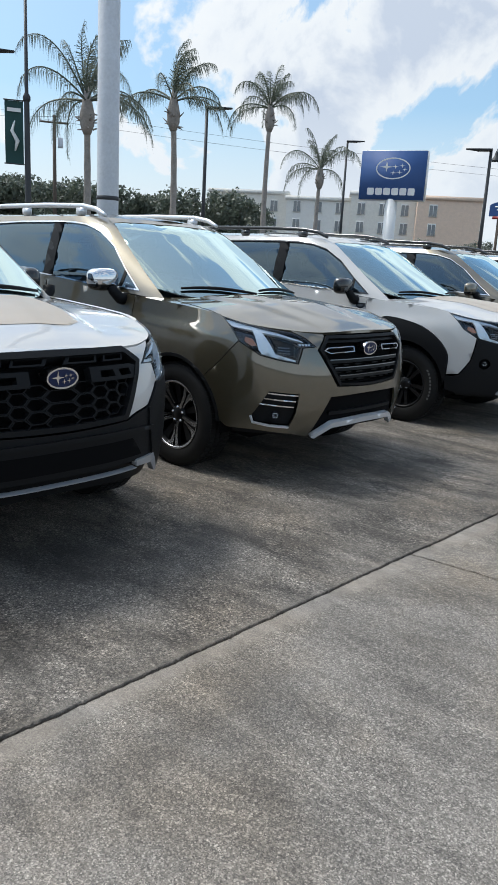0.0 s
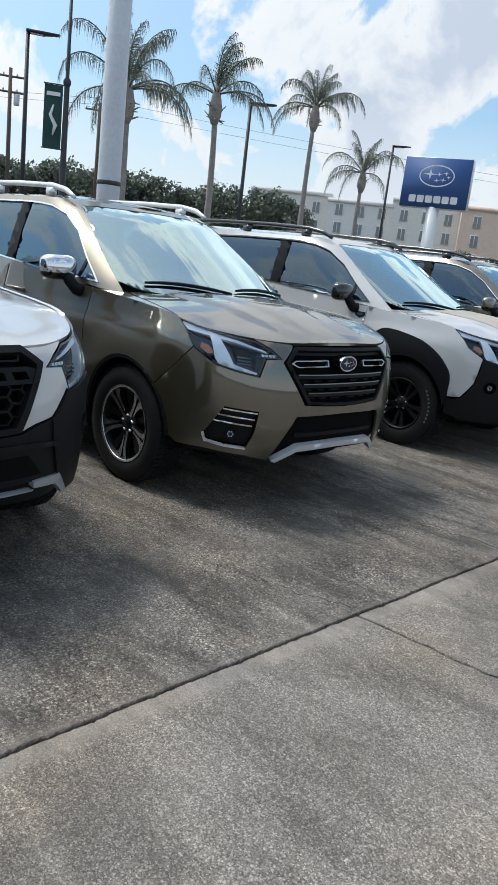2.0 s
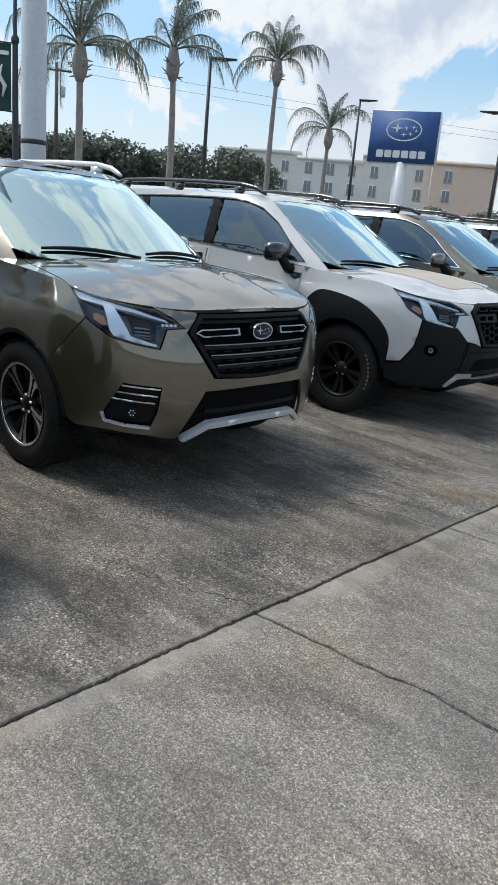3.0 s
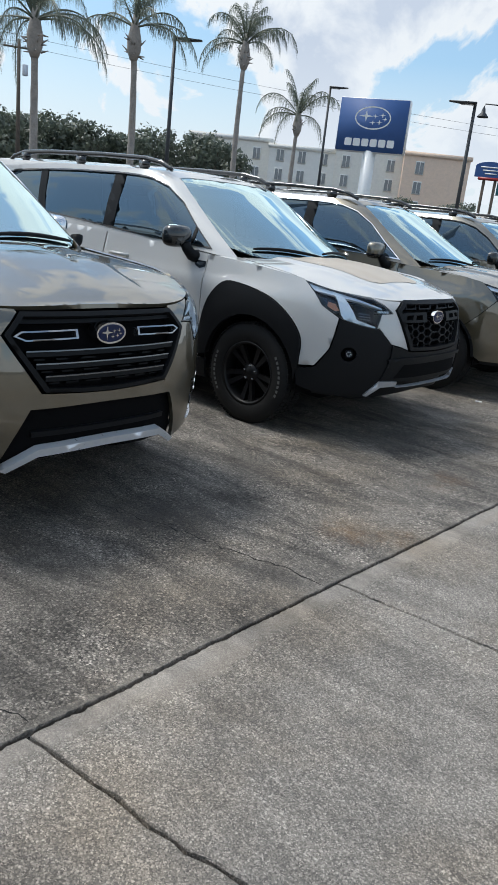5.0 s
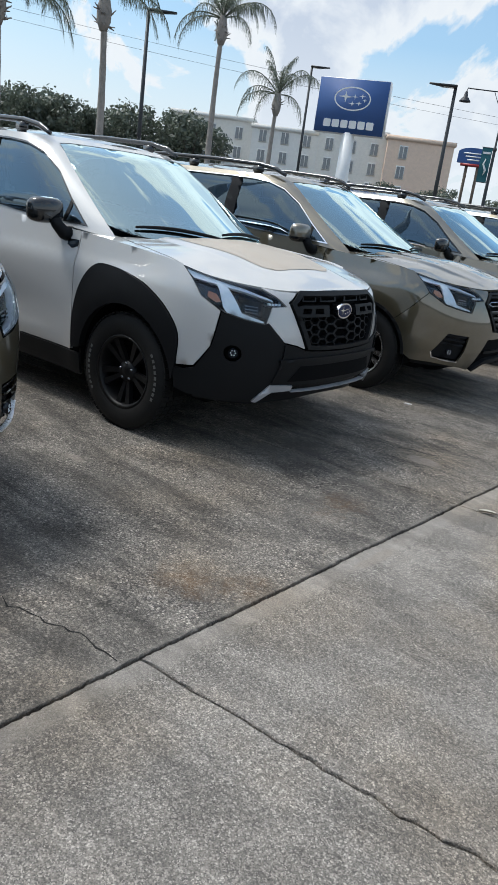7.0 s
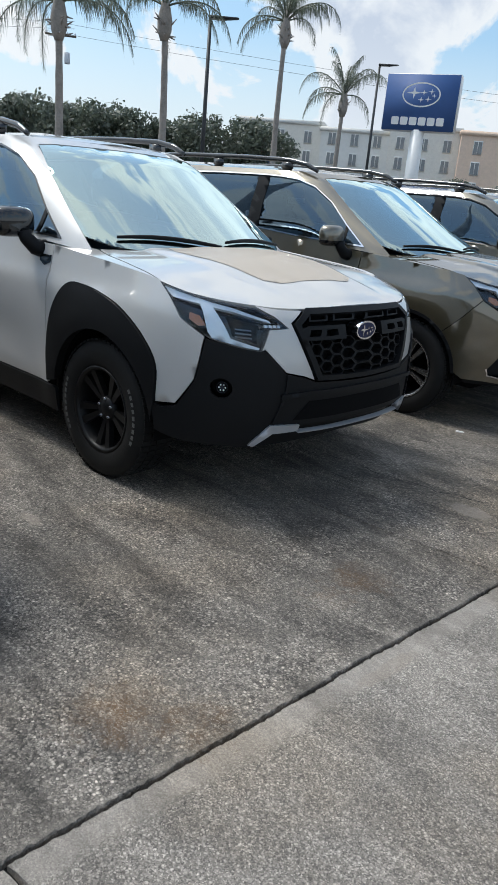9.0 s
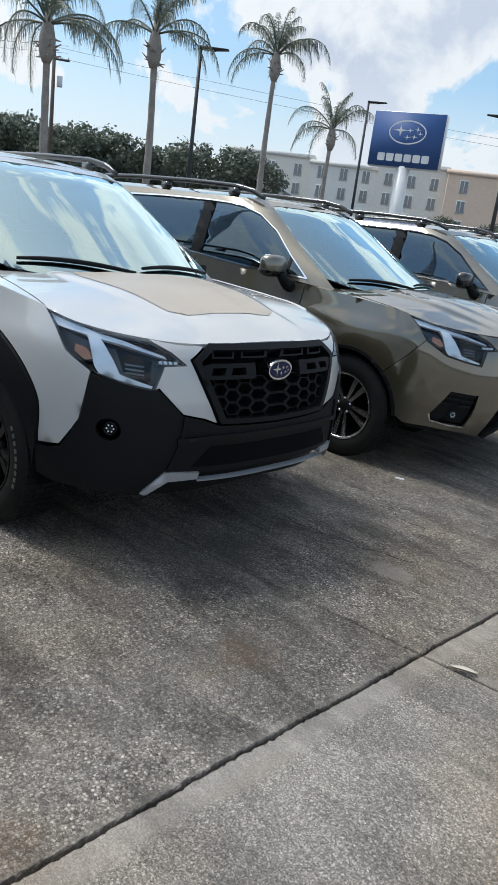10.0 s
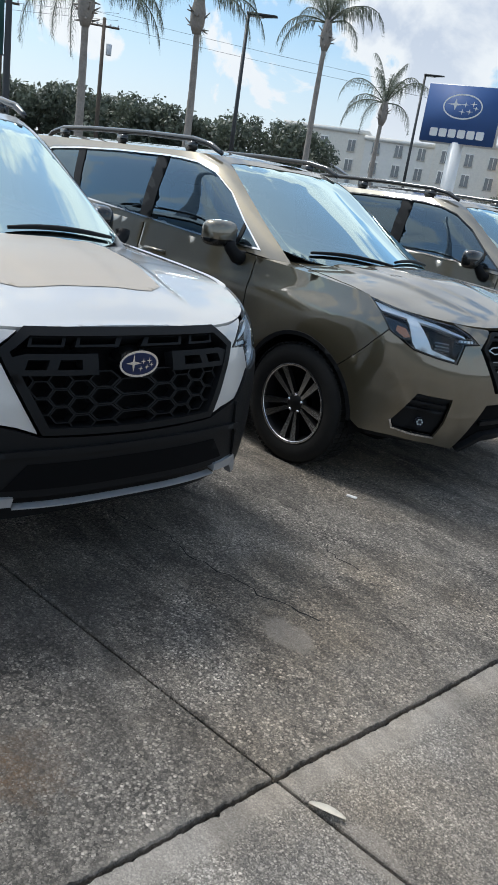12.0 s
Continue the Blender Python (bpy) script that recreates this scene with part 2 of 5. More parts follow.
WINDSHIELD = glass("windshield_glass", (0.21, 0.31, 0.36), 3.3, (0.80, 0.99, 1.0))
SIDE_GLASS = glass("tinted_side_glass", (0.06, 0.095, 0.125), 1.5, (0.60, 0.82, 1.0))
REAR_GLASS = glass("privacy_glass", (0.025, 0.045, 0.06), 1.3, (0.60, 0.82, 1.0))
LENS = glass("lamp_lens", (0.74, 0.81, 0.88), 0.35)
DRL = plain("clear_white_light_guide", (0.88, 0.90, 0.93), 0.15, 0.2, coat=0.8)
LAMP_INNER = plain("lamp_reflector", (0.014, 0.016, 0.021), 0.15, 0.3)
AMBER = plain("amber_reflector", (0.50, 0.20, 0.10), 0.25, coat=0.5)
EMBLEM_BLUE = plain("emblem_blue", (0.004, 0.012, 0.055), 0.4, coat=0.1, spec=0.3)
# the film is dark; its tan sky reflection is put into the base colour
DECAL_SHEEN = plain("hood_film_painted_sheen", (0.44, 0.375, 0.30), 0.36, grain=300, vary=0.05)
CABIN = plain("dark_cabin_trim", (0.05, 0.05, 0.052), 0.7, grain=200, bump=0.2)
CLOTH = plain("grey_seat_cloth", (0.13, 0.13, 0.135), 0.85, grain=300, bump=0.3)
PAPER = plain("white_paper", (0.75, 0.75, 0.72), 0.7)
LETTER = plain("white_tyre_lettering", (0.085, 0.085, 0.08), 0.8)


# ---- helpers for meshes ----
from mathutils import geometry


def part(name, bm, mat, parent, label="", smooth=True):
    me = bpy.data.meshes.new(name)
    if smooth:
        for f in bm.faces:
            f.smooth = True
    bm.to_mesh(me)
    bm.free()
    for m in (mat if isinstance(mat, (list, tuple)) else [mat]):
        me.materials.append(m)
    ob = new(name, me)
    ob.parent = parent
    if label:
        ob["label"] = label
    return ob


def box(bm, x0, x1, y0, y1, z0, z1, bevel=0.0, m=None):
    """A box with its edges taken off."""
    made = bmesh.ops.create_cube(bm, size=1.0)
    vs = made["verts"]
    for v in vs:
        v.co = Vector((x0 + (v.co.x + 0.5) * (x1 - x0), y0 + (v.co.y + 0.5) * (y1 - y0), z0 + (v.co.z + 0.5) * (z1 - z0)))
    if m is not None:
        bmesh.ops.transform(bm, matrix=m, verts=vs)
    if bevel:
        es = list({e for v in vs for e in v.link_edges})
        bmesh.ops.bevel(bm, geom=es, offset=bevel, segments=2, affect="EDGES")


def tube(bm, points, radius, n=8, cap=True):
    """A round bar along points; radius may be one number or one for each point."""
    pts = [Vector(p) for p in points]
    rs = radius if isinstance(radius, (list, tuple)) else [radius] * len(pts)
    rings, ref = [], None
    for i, p in enumerate(pts):
        d = (pts[min(i + 1, len(pts) - 1)] - pts[max(i - 1, 0)]).normalized()
        if ref is None:
            ref = Vector((0, 0, 1)) if abs(d.z) < 0.9 else Vector((1, 0, 0))
        a = (ref - d * ref.dot(d)).normalized()
        ref = a
        b = d.cross(a)
        rings.append([bm.verts.new(p + (a * math.cos(k * math.tau / n) + b * math.sin(k * math.tau / n)) * rs[i]) for k in range(n)])
    for r0, r1 in zip(rings[:-1], rings[1:]):
        for k in range(n):
            bm.faces.new((r0[k], r0[(k + 1) % n], r1[(k + 1) % n], r1[k]))
    if cap:
        bm.faces.new(rings[0][::-1])
        bm.faces.new(rings[-1])


def lathe(bm, profile, n=32, axis="y", at=(0, 0, 0)):
    """Turns a profile of (radius, along) about an axis."""
    rings = []
    for r, a in profile:
        ring = []
        for k in range(n):
            c, s = math.cos(k * math.tau / n) * r, math.sin(k * math.tau / n) * r
            p = {"y": (c, a, s), "z": (c, s, a), "x": (a, c, s)}[axis]
            ring.append(bm.verts.new(Vector(p) + Vector(at)))
        rings.append(ring)
    for r0, r1 in zip(rings[:-1], rings[1:]):
        for k in range(n):
            bm.faces.new((r0[k], r0[(k + 1) % n], r1[(k + 1) % n], r1[k]))
    return rings


def resample(loop, res, closed=True):
    out = []
    n = len(loop)
    for i in range(n if closed else n - 1):
        a, b = np.array(loop[i], float), np.array(loop[(i + 1) % n], float)
        k = max(1, int(math.ceil(np.linalg.norm(b - a) / res)))
        out += [tuple(a + (b - a) * j / k) for j in range(k)]
    return out


def inset(loop, d):
    """Draws a loop in by d, for the gaps between panels."""
    n = len(loop)
    area = sum(loop[i][0] * loop[(i + 1) % n][1] - loop[(i + 1) % n][0] * loop[i][1] for i in range(n))
    sgn = 1 if area > 0 else -1
    out = []
    for i in range(n):
        p, a, b = (np.array(q, float) for q in (loop[i], loop[i - 1], loop[(i + 1) % n]))
        u, v = p - a, b - p
        u, v = u / (np.linalg.norm(u) + 1e-9), v / (np.linalg.norm(v) + 1e-9)
        nu, nv = np.array((-u[1], u[0])) * sgn, np.array((-v[1], v[0])) * sgn
        m = nu + nv
        m = m / max(np.linalg.norm(m), 0.3)
        k = d / max(0.35, m @ nu)
        out.append(tuple(p + m * k))
    return out


def inside_many(px, py, loops):
    odd = np.zeros(len(px), bool)
    for loop in loops:
        for i in range(len(loop)):
            (x0, y0), (x1, y1) = loop[i - 1], loop[i]
            if y0 == y1:
                continue
            odd ^= ((y0 > py) != (y1 > py)) & (px < (x1 - x0) * (py - y0) / (y1 - y0) + x0)
    return odd


def inside(p, loops):
    odd = False
    for loop in loops:
        for i in range(len(loop)):
            (x0, y0), (x1, y1) = loop[i - 1], loop[i]
            if (y0 > p[1]) != (y1 > p[1]) and p[0] < (x1 - x0) * (p[1] - y0) / (y1 - y0) + x0:
                odd = not odd
    return odd


def patch(bm, loops, surface, off=0.0, thick=0.0, res=0.045, flip=True):
    """A panel bent onto a surface: the area inside the first loop, less the other loops, raised by off, with edges turned in by thick."""
    loops = [resample(l, res) for l in loops]
    pts, edges = [], []
    for l in loops:
        k = len(pts)
        pts += l
        edges += [(k + i, k + (i + 1) % len(l)) for i in range(len(l))]
    arr = np.array(loops[0])
    lo, hi = arr.min(0), arr.max(0)
    bx, by = np.array([p for l in loops for p in l]).T
    grid = np.array([(gx, gy) for i, gx in enumerate(np.arange(lo[0] + res / 2, hi[0], res)) for gy in np.arange(lo[1] + res * (0.25 if i % 2 else 0.6), hi[1], res * 0.9)]).reshape(-1, 2)
    if len(grid):
        grid = grid[inside_many(grid[:, 0], grid[:, 1], loops)]
        near = np.array([np.min((bx - g[0]) ** 2 + (by - g[1]) ** 2) for g in grid])
        pts += [tuple(g) for g, d in zip(grid, near) if d > (0.45 * res) ** 2]
    vs, _, fs, *_ = geometry.delaunay_2d_cdt([Vector(p) for p in pts], edges, [], 0, 1e-6)
    uv = np.array([(v.x, v.y) for v in vs])
    e = 1e-3
    P = np.stack(surface(uv[:, 0], uv[:, 1]), -1)
    du = np.stack(surface(uv[:, 0] + e, uv[:, 1]), -1) - np.stack(surface(uv[:, 0] - e, uv[:, 1]), -1)
    dv = np.stack(surface(uv[:, 0], uv[:, 1] + e), -1) - np.stack(surface(uv[:, 0], uv[:, 1] - e), -1)
    nrm = np.cross(du, dv) * (-1 if flip else 1)
    nrm /= np.linalg.norm(nrm, axis=1)[:, None] + 1e-12
    top = [bm.verts.new(p) for p in P + nrm * off]
    count = {}
    mids = np.array([uv[list(f)].mean(0) for f in fs]).reshape(-1, 2)
    keep = inside_many(mids[:, 0], mids[:, 1], loops)
    for f, ok in zip(fs, keep):
        if not ok:
            continue
        f = list(f)[::-1] if flip else list(f)
        bm.faces.new([top[i] for i in f])
        for i in range(len(f)):
            count[(f[i], f[(i + 1) % len(f)])] = 1
    if thick:
        rim = [k for k in count if (k[1], k[0]) not in count]
        used = {i for k in rim for i in k}
        up = {i: bm.verts.new(P[i] + nrm[i] * off) for i in used}
        dn = {i: bm.verts.new(P[i] + nrm[i] * (off - thick)) for i in used}
        for a, b in rim:
            bm.faces.new((up[b], up[a], dn[a], dn[b]))
    for v in [v for v in bm.verts if not v.link_faces]:
        bm.verts.remove(v)


# ---- the shape of the cars: x forward from the front axle, y to the left, z up ----
def spl(xs, ys):
    xs, ys = np.array(xs, float), np.array(ys, float)
    d = np.diff(ys)/np.diff(xs)
    m = np.concatenate([[d[0]], [(a+b)/2 if a*b > 0 else 0.0 for a, b in zip(d[:-1], d[1:])], [d[-1]]])
    def f(x):
        x = np.clip(x, xs[0], xs[-1])
        i = np.clip(np.searchsorted(xs, x, side='right')-1, 0, len(xs)-2)
        h = xs[i+1]-xs[i]; t = (x-xs[i])/h
        return ((2*t**3-3*t*t+1)*ys[i]+(t**3-2*t*t+t)*h*m[i]+(3*t*t-2*t**3)*ys[i+1]+(t**3-t*t)*h*m[i+1])
    return f
XC, N, LS, XR = .12, 2.7, 3.42, -3.30
NOSE = spl([.18,.26,.36,.50,.62,.72,.80,.88,.95,1.00,1.06,1.14],[.80,.86,.905,.935,.94,.935,.92,.90,.865,.80,.68,.52])
WID = spl([.18,.30,.45,.62,.78,.92,1.02,1.10,1.16,1.22],[.845,.872,.888,.898,.905,.898,.872,.852,.840,.82])
ZT = spl([0,.22,.5,.7,.81,1.0,1.32,1.62,2.72,4.42,5.42],[.975,.968,.995,1.03,1.055,1.08,1.10,1.115,1.165,1.20,1.20])
def low(s, z):
    a = np.abs(s); sg = np.where(np.asarray(s) >= 0, -1.0, 1.0)
    w = WID(z); A = NOSE(z)-XC
    ph = np.clip(a, 0, 1)*math.pi/2
    xf = XC+A*np.maximum(np.cos(ph),0)**(2/N); yf = w*np.sin(ph)**(2/N)
    x = np.where(a <= 1, xf, XC-(a-1)); y = np.where(a <= 1, yf, w)
    for wx in (0.0, -2.67):
        r = np.hypot(x-wx, z-.36); y = y+.016*np.exp(-((r-.44)/.11)**2)*(z < 1.2)
    y = y-.012*np.exp(-((z-.60)/.13)**2)*np.exp(-((x+1.35)/.6)**4)
    k = np.clip((.45-x)/.25,0,1)
    y = y+k*(.009/(1+np.exp((z-.955)/.008))-.011/(1+np.exp((z-.955-.0)/.05)))
    y = y+k*.007*np.exp(-((z-.44)/.03)**2)*np.exp(-((x+1.35)/.75)**4)
    y = y-.035*np.clip((-x-1.9)/1.4,0,1)**2
    b = a-1-LS; pr = np.clip(b,0,1)*math.pi/2
    xb = XR-.38*np.sin(pr)**(2/2.6); yb = np.maximum(np.cos(pr),0)**(2/2.6)*y
    x = np.where(b > 0, xb, x); y = np.where(b > 0, yb, y)
    return x, sg*y, z
# greenhouse
GX = spl([1.06,1.13,1.25,1.40,1.52,1.60,1.66],[.07,-.06,-.30,-.58,-.80,-.95,-1.12])
GW = spl([1.06,1.14,1.30,1.45,1.56,1.62,1.68],[.855,.842,.806,.762,.722,.690,.64])
GC = spl([1.06,1.14,1.40,1.60,1.66],[-1.00,-1.05,-1.30,-1.50,-1.6])
NG, WS_EDGE = 3.0, 0.57
def gh(s, z):
    a = np.abs(s); sg = np.where(np.asarray(s) >= 0, -1.0, 1.0)
    w = GW(z); xc = GC(z); A = GX(z)-xc
    ph = np.clip(a,0,1)*math.pi/2
    xf = xc+A*np.maximum(np.cos(ph),0)**(2/NG); yf = w*np.sin(ph)**(2/NG)
    # the screen between the pillars is an even, shallow bow
    pe = WS_EDGE*math.pi/2
    bow = xc+A*(1-(1-math.cos(pe)**(2/NG))*(yf/(w*math.sin(pe)**(2/NG)))**2)
    xf = np.where(a < WS_EDGE, bow, xf)
    xs = xc-(a-1)
    x = np.where(a <= 1, xf, xs); y = np.where(a <= 1, yf, w)
    y = y-.05*np.clip((-x-2.2)/1.2,0,1)**2
    return x, sg*y, z


def sx(x, z):
    """The parameter of a point of the lower body known by x and z."""
    if x <= XC:
        return 1 + XC - x
    q = min(1.0, (x - XC) / (float(NOSE(z)) - XC))
    return math.acos(q ** (N / 2)) / (math.pi / 2)


def gx_(x, z):
    c = float(GC(z))
    if x <= c:
        return 1 + c - x
    q = min(1.0, (x - c) / (float(GX(z)) - c))
    return math.acos(q ** (NG / 2)) / (math.pi / 2)


EDGE_S = np.linspace(0, 1 + XC + 0.62, 200)
EDGE = np.stack(low(EDGE_S, ZT(EDGE_S)), -1)
CROWN = spl([-0.5, 0.0, 0.34, 0.6, 0.78, 0.85], [0.040, 0.046, 0.046, 0.040, 0.020, 0.0])


def cap(x, y):
    """The top of the hood and fenders."""
    ye = np.interp(-x, -EDGE[:, 0], -EDGE[:, 1])
    ze = np.interp(-x, -EDGE[:, 0], EDGE[:, 2])
    q = np.clip(np.abs(y) / np.maximum(ye, 0.02), 0, 1)
    z = ze + CROWN(x) * (1 - q ** 2.6)
    line = 0.36 + 0.13 * np.clip((0.75 - x) / 0.9, 0, 1)
    step = 1 / (1 + np.exp(-(np.abs(y) - line) / 0.012))
    line2 = 0.14 + 0.12 * np.clip((0.75 - x) / 0.9, 0, 1)
    step2 = 1 / (1 + np.exp(-(np.abs(y) - line2) / 0.02))
    fade = np.clip((0.80 - x) / 0.3, 0, 1)
    return x, y, z - 0.017 * step * fade - 0.010 * step2 * fade + 0.010 * fade * (q < 1)


def roof(x, y):
    ye = np.interp(-x, -ROOF_EDGE[:, 0], -ROOF_EDGE[:, 1])
    q = np.clip(np.abs(y) / np.maximum(ye, 0.02), 0, 1)
    c = 0.046 * np.clip((-1.03 - x) / 0.5, 0, 1) ** 0.7
    rib = 0.006 * np.exp(-((np.abs(y) - 0.30) / 0.05) ** 2) * np.clip((-1.3 - x) / 0.2, 0, 1)
    return x, y, 1.655 + c * (1 - q ** 2.4) + rib


ROOF_S = np.linspace(0, 1 + 2.05, 200)
ROOF_EDGE = np.stack(gh(ROOF_S, np.full(200, 1.655)), -1)


def both(loop):
    """A loop across the middle from its right half, which starts and ends on the middle line."""
    return loop + [(-s, z) for s, z in loop[::-1] if s > 1e-6]


def flipped(loop, side):
    return loop if side > 0 else [(-s, z) for s, z in loop[::-1]]


def arch(cx, r, a0, a1, n=14, cz=0.365):
    return [(sx(cx + r * math.cos(radians(a)), cz + r * math.sin(radians(a))), cz + r * math.sin(radians(a))) for a in np.linspace(a0, a1, n)]


def side_line(pts):
    return [(sx(x, z), z) for x, z in pts]


def edge_run(s0, s1, n, dz=-0.004):
    return [(float(s), float(ZT(s)) + dz) for s in np.linspace(s0, s1, n)]


HEADLIGHT = [(0.815, 1.043)] + [(s, float(ZT(s)) - 0.014) for s in (0.7, 0.6, 0.5, 0.4)] + [(0.335, 0.930), (0.286, 0.888), (0.365, 0.882), (0.40, 0.786), (0.50, 0.803), (0.61, 0.829), (0.73, 0.903)]
GRILLE = [(0, 0.948), (0.212, 0.948), (0.266, 0.866), (0.158, 0.642), (0, 0.628)]
GRILLE_OFFROAD = [(0, 0.966), (0.198, 0.966), (0.262, 0.908), (0.172, 0.655), (0, 0.645)]
FOG_POCKET = [(0.565, 0.605), (0.392, 0.592), (0.405, 0.46), (0.43, 0.382), (0.64, 0.398), (0.660, 0.440)]
CLAD_ARCH = [(-0.47, 0.40), (-0.462, 0.64), (-0.405, 0.82), (-0.30, 0.935), (-0.22, 0.955), (0.0, 0.935), (0.18, 0.885), (0.33, 0.79), (0.412, 0.68), (0.418, 0.50)]


def eased(pts, k=5):
    """A smooth line through a few corners."""
    a = np.array(pts, float)
    t = np.concatenate([[0], np.cumsum(np.linalg.norm(np.diff(a, axis=0), axis=1))])
    f, g = spl(t, a[:, 0]), spl(t, a[:, 1])
    return [(float(f(q)), float(g(q))) for q in np.linspace(0, t[-1], k * (len(pts) - 1) + 1)]


CLAD_ARCH = eased(CLAD_ARCH)
DOOR_GLASS = [(-0.515, 1.138), (-0.72, 1.285), (-0.92, 1.438), (-1.12, 1.548), (-1.30, 1.597), (-1.48, 1.612), (-1.60, 1.615), (-1.575, 1.188)]
REAR_DOOR_GLASS = [(-1.70, 1.192), (-1.725, 1.616), (-2.20, 1.612), (-2.62, 1.598), (-2.50, 1.240)]
QUARTER_GLASS = [(-2.60, 1.248), (-2.72, 1.594), (-3.12, 1.570), (-3.38, 1.500), (-3.05, 1.300)]


def gline(pts):
    return [(gx_(x, z), z) for x, z in pts]


def ribbon(bm, pts, surface, half, off, thick, res=0.03):
    """A narrow raised strip along a line of the surface."""
    a = np.array(pts, float)
    d = np.gradient(a, axis=0)
    d /= np.linalg.norm(d, axis=1)[:, None]
    nn = np.stack([-d[:, 1], d[:, 0]], 1) * half
    patch(bm, [[tuple(p) for p in a + nn] + [tuple(p) for p in (a - nn)[::-1]]], surface, off, thick, res)


def ring_loop(loop, d):
    return [loop, inset(loop, d)]


def panel(name, loops, mat, parent, surface=low, off=0.0, thick=0.018, gap=0.002, res=0.045, label="", flip=True):
    bm = bmesh.new()
    patch(bm, [inset(loops[0], gap)] + [inset(l, -gap) for l in loops[1:]], surface, off, thick, res, flip)
    return part(name, bm, mat, parent, label)


def emblem(parent):
    base = bmesh.new()
    c = np.array(low(0.0, 0.868))
    def disc(bm, ry, rz, x0, x1, n=28):
        r0 = [bm.verts.new((c[0] + x0, math.cos(k * math.tau / n) * ry, c[2] + math.sin(k * math.tau / n) * rz)) for k in range(n)]
        r1 = [bm.verts.new((c[0] + x1, math.cos(k * math.tau / n) * ry * 0.93, c[2] + math.sin(k * math.tau / n) * rz * 0.93)) for k in range(n)]
        for k in range(n):
            bm.faces.new((r0[k], r0[(k + 1) % n], r1[(k + 1) % n], r1[k]))
        bm.faces.new(r1)
    disc(base, 0.083, 0.049, -0.04, 0.022)
    badge = part("emblem", base, CHROME, parent, "oval badge with chrome rim", smooth=False)
    f = bmesh.new()
    disc(f, 0.072, 0.039, 0.02, 0.0245)
    part("field", f, EMBLEM_BLUE, badge, "dark blue enamel", smooth=False)
    for y, z, r in ((-0.026, 0.004, 0.031), (0.012, 0.010, 0.011), (0.036, 0.012, 0.011), (0.004, -0.014, 0.011), (0.028, -0.010, 0.011), (0.046, -0.002, 0.009)):
        vs = []
        star = bmesh.new()
        for k in range(8):
            q = r if k % 2 == 0 else r * 0.24
            vs.append(star.verts.new((c[0] + 0.027, -y * -1 + math.cos(k * math.pi / 4) * q, c[2] + z + math.sin(k * math.pi / 4) * q)))
        star.faces.new(vs)
        part("star", star, CHROME, badge, smooth=False)


def grille_road(parent):
    g = part("grille", back_patch(both(GRILLE), -0.055), HOLLOW_SHADE, parent, "black grille with chrome wings and bars")
    bm = bmesh.new()
    patch(bm, [both(GRILLE), inset(both(GRILLE), 0.016)], low, 0.012, 0.06, 0.03)
    part("grille_frame", bm, BLACK_PLASTIC, g)
    for z, w in ((0.795, 0.205), (0.745, 0.18), (0.695, 0.155)):
        bm = bmesh.new()
        ribbon(bm, [(s, z) for s in np.linspace(-w, w, 15)], low, 0.012, 0.0, 0.05)
        part("grille_bar", bm, BLACK_PLASTIC, g)
        bm = bmesh.new()
        ribbon(bm, [(s, z + 0.009) for s in np.linspace(-w, w, 15)], low, 0.0028, 0.004, 0.006)
        part("bar_trim", bm, DARK_CHROME, g)
        for s in np.linspace(-w * 0.8, w * 0.8, 6):
            bm = bmesh.new()
            ribbon(bm, [(s - 0.016, z - 0.024), (s + 0.016, z - 0.024)], low, 0.0035, -0.02, 0.02)
            part("grille_tooth", bm, BLACK_PLASTIC, g)
    for sd in (1, -1):
        wing = [(0.06, 0.885), (0.215, 0.880), (0.240, 0.862), (0.205, 0.842), (0.06, 0.848)]
        bm = bmesh.new()
        patch(bm, [flipped(wing, sd), inset(flipped(wing, sd), 0.006)], low, 0.008, 0.03, 0.02)
        part("grille_wing", bm, SMOKED_CHROME, g, "smoked chrome wing beside the badge")
    bm = bmesh.new()
    ribbon(bm, [(s, 0.920) for s in np.linspace(-0.22, 0.22, 15)], low, 0.008, -0.01, 0.03)
    part("grille_bar", bm, BLACK_PLASTIC, g)


def back_patch(loop, off):
    bm = bmesh.new()
    patch(bm, [loop], low, off, 0, 0.05)
    return bm


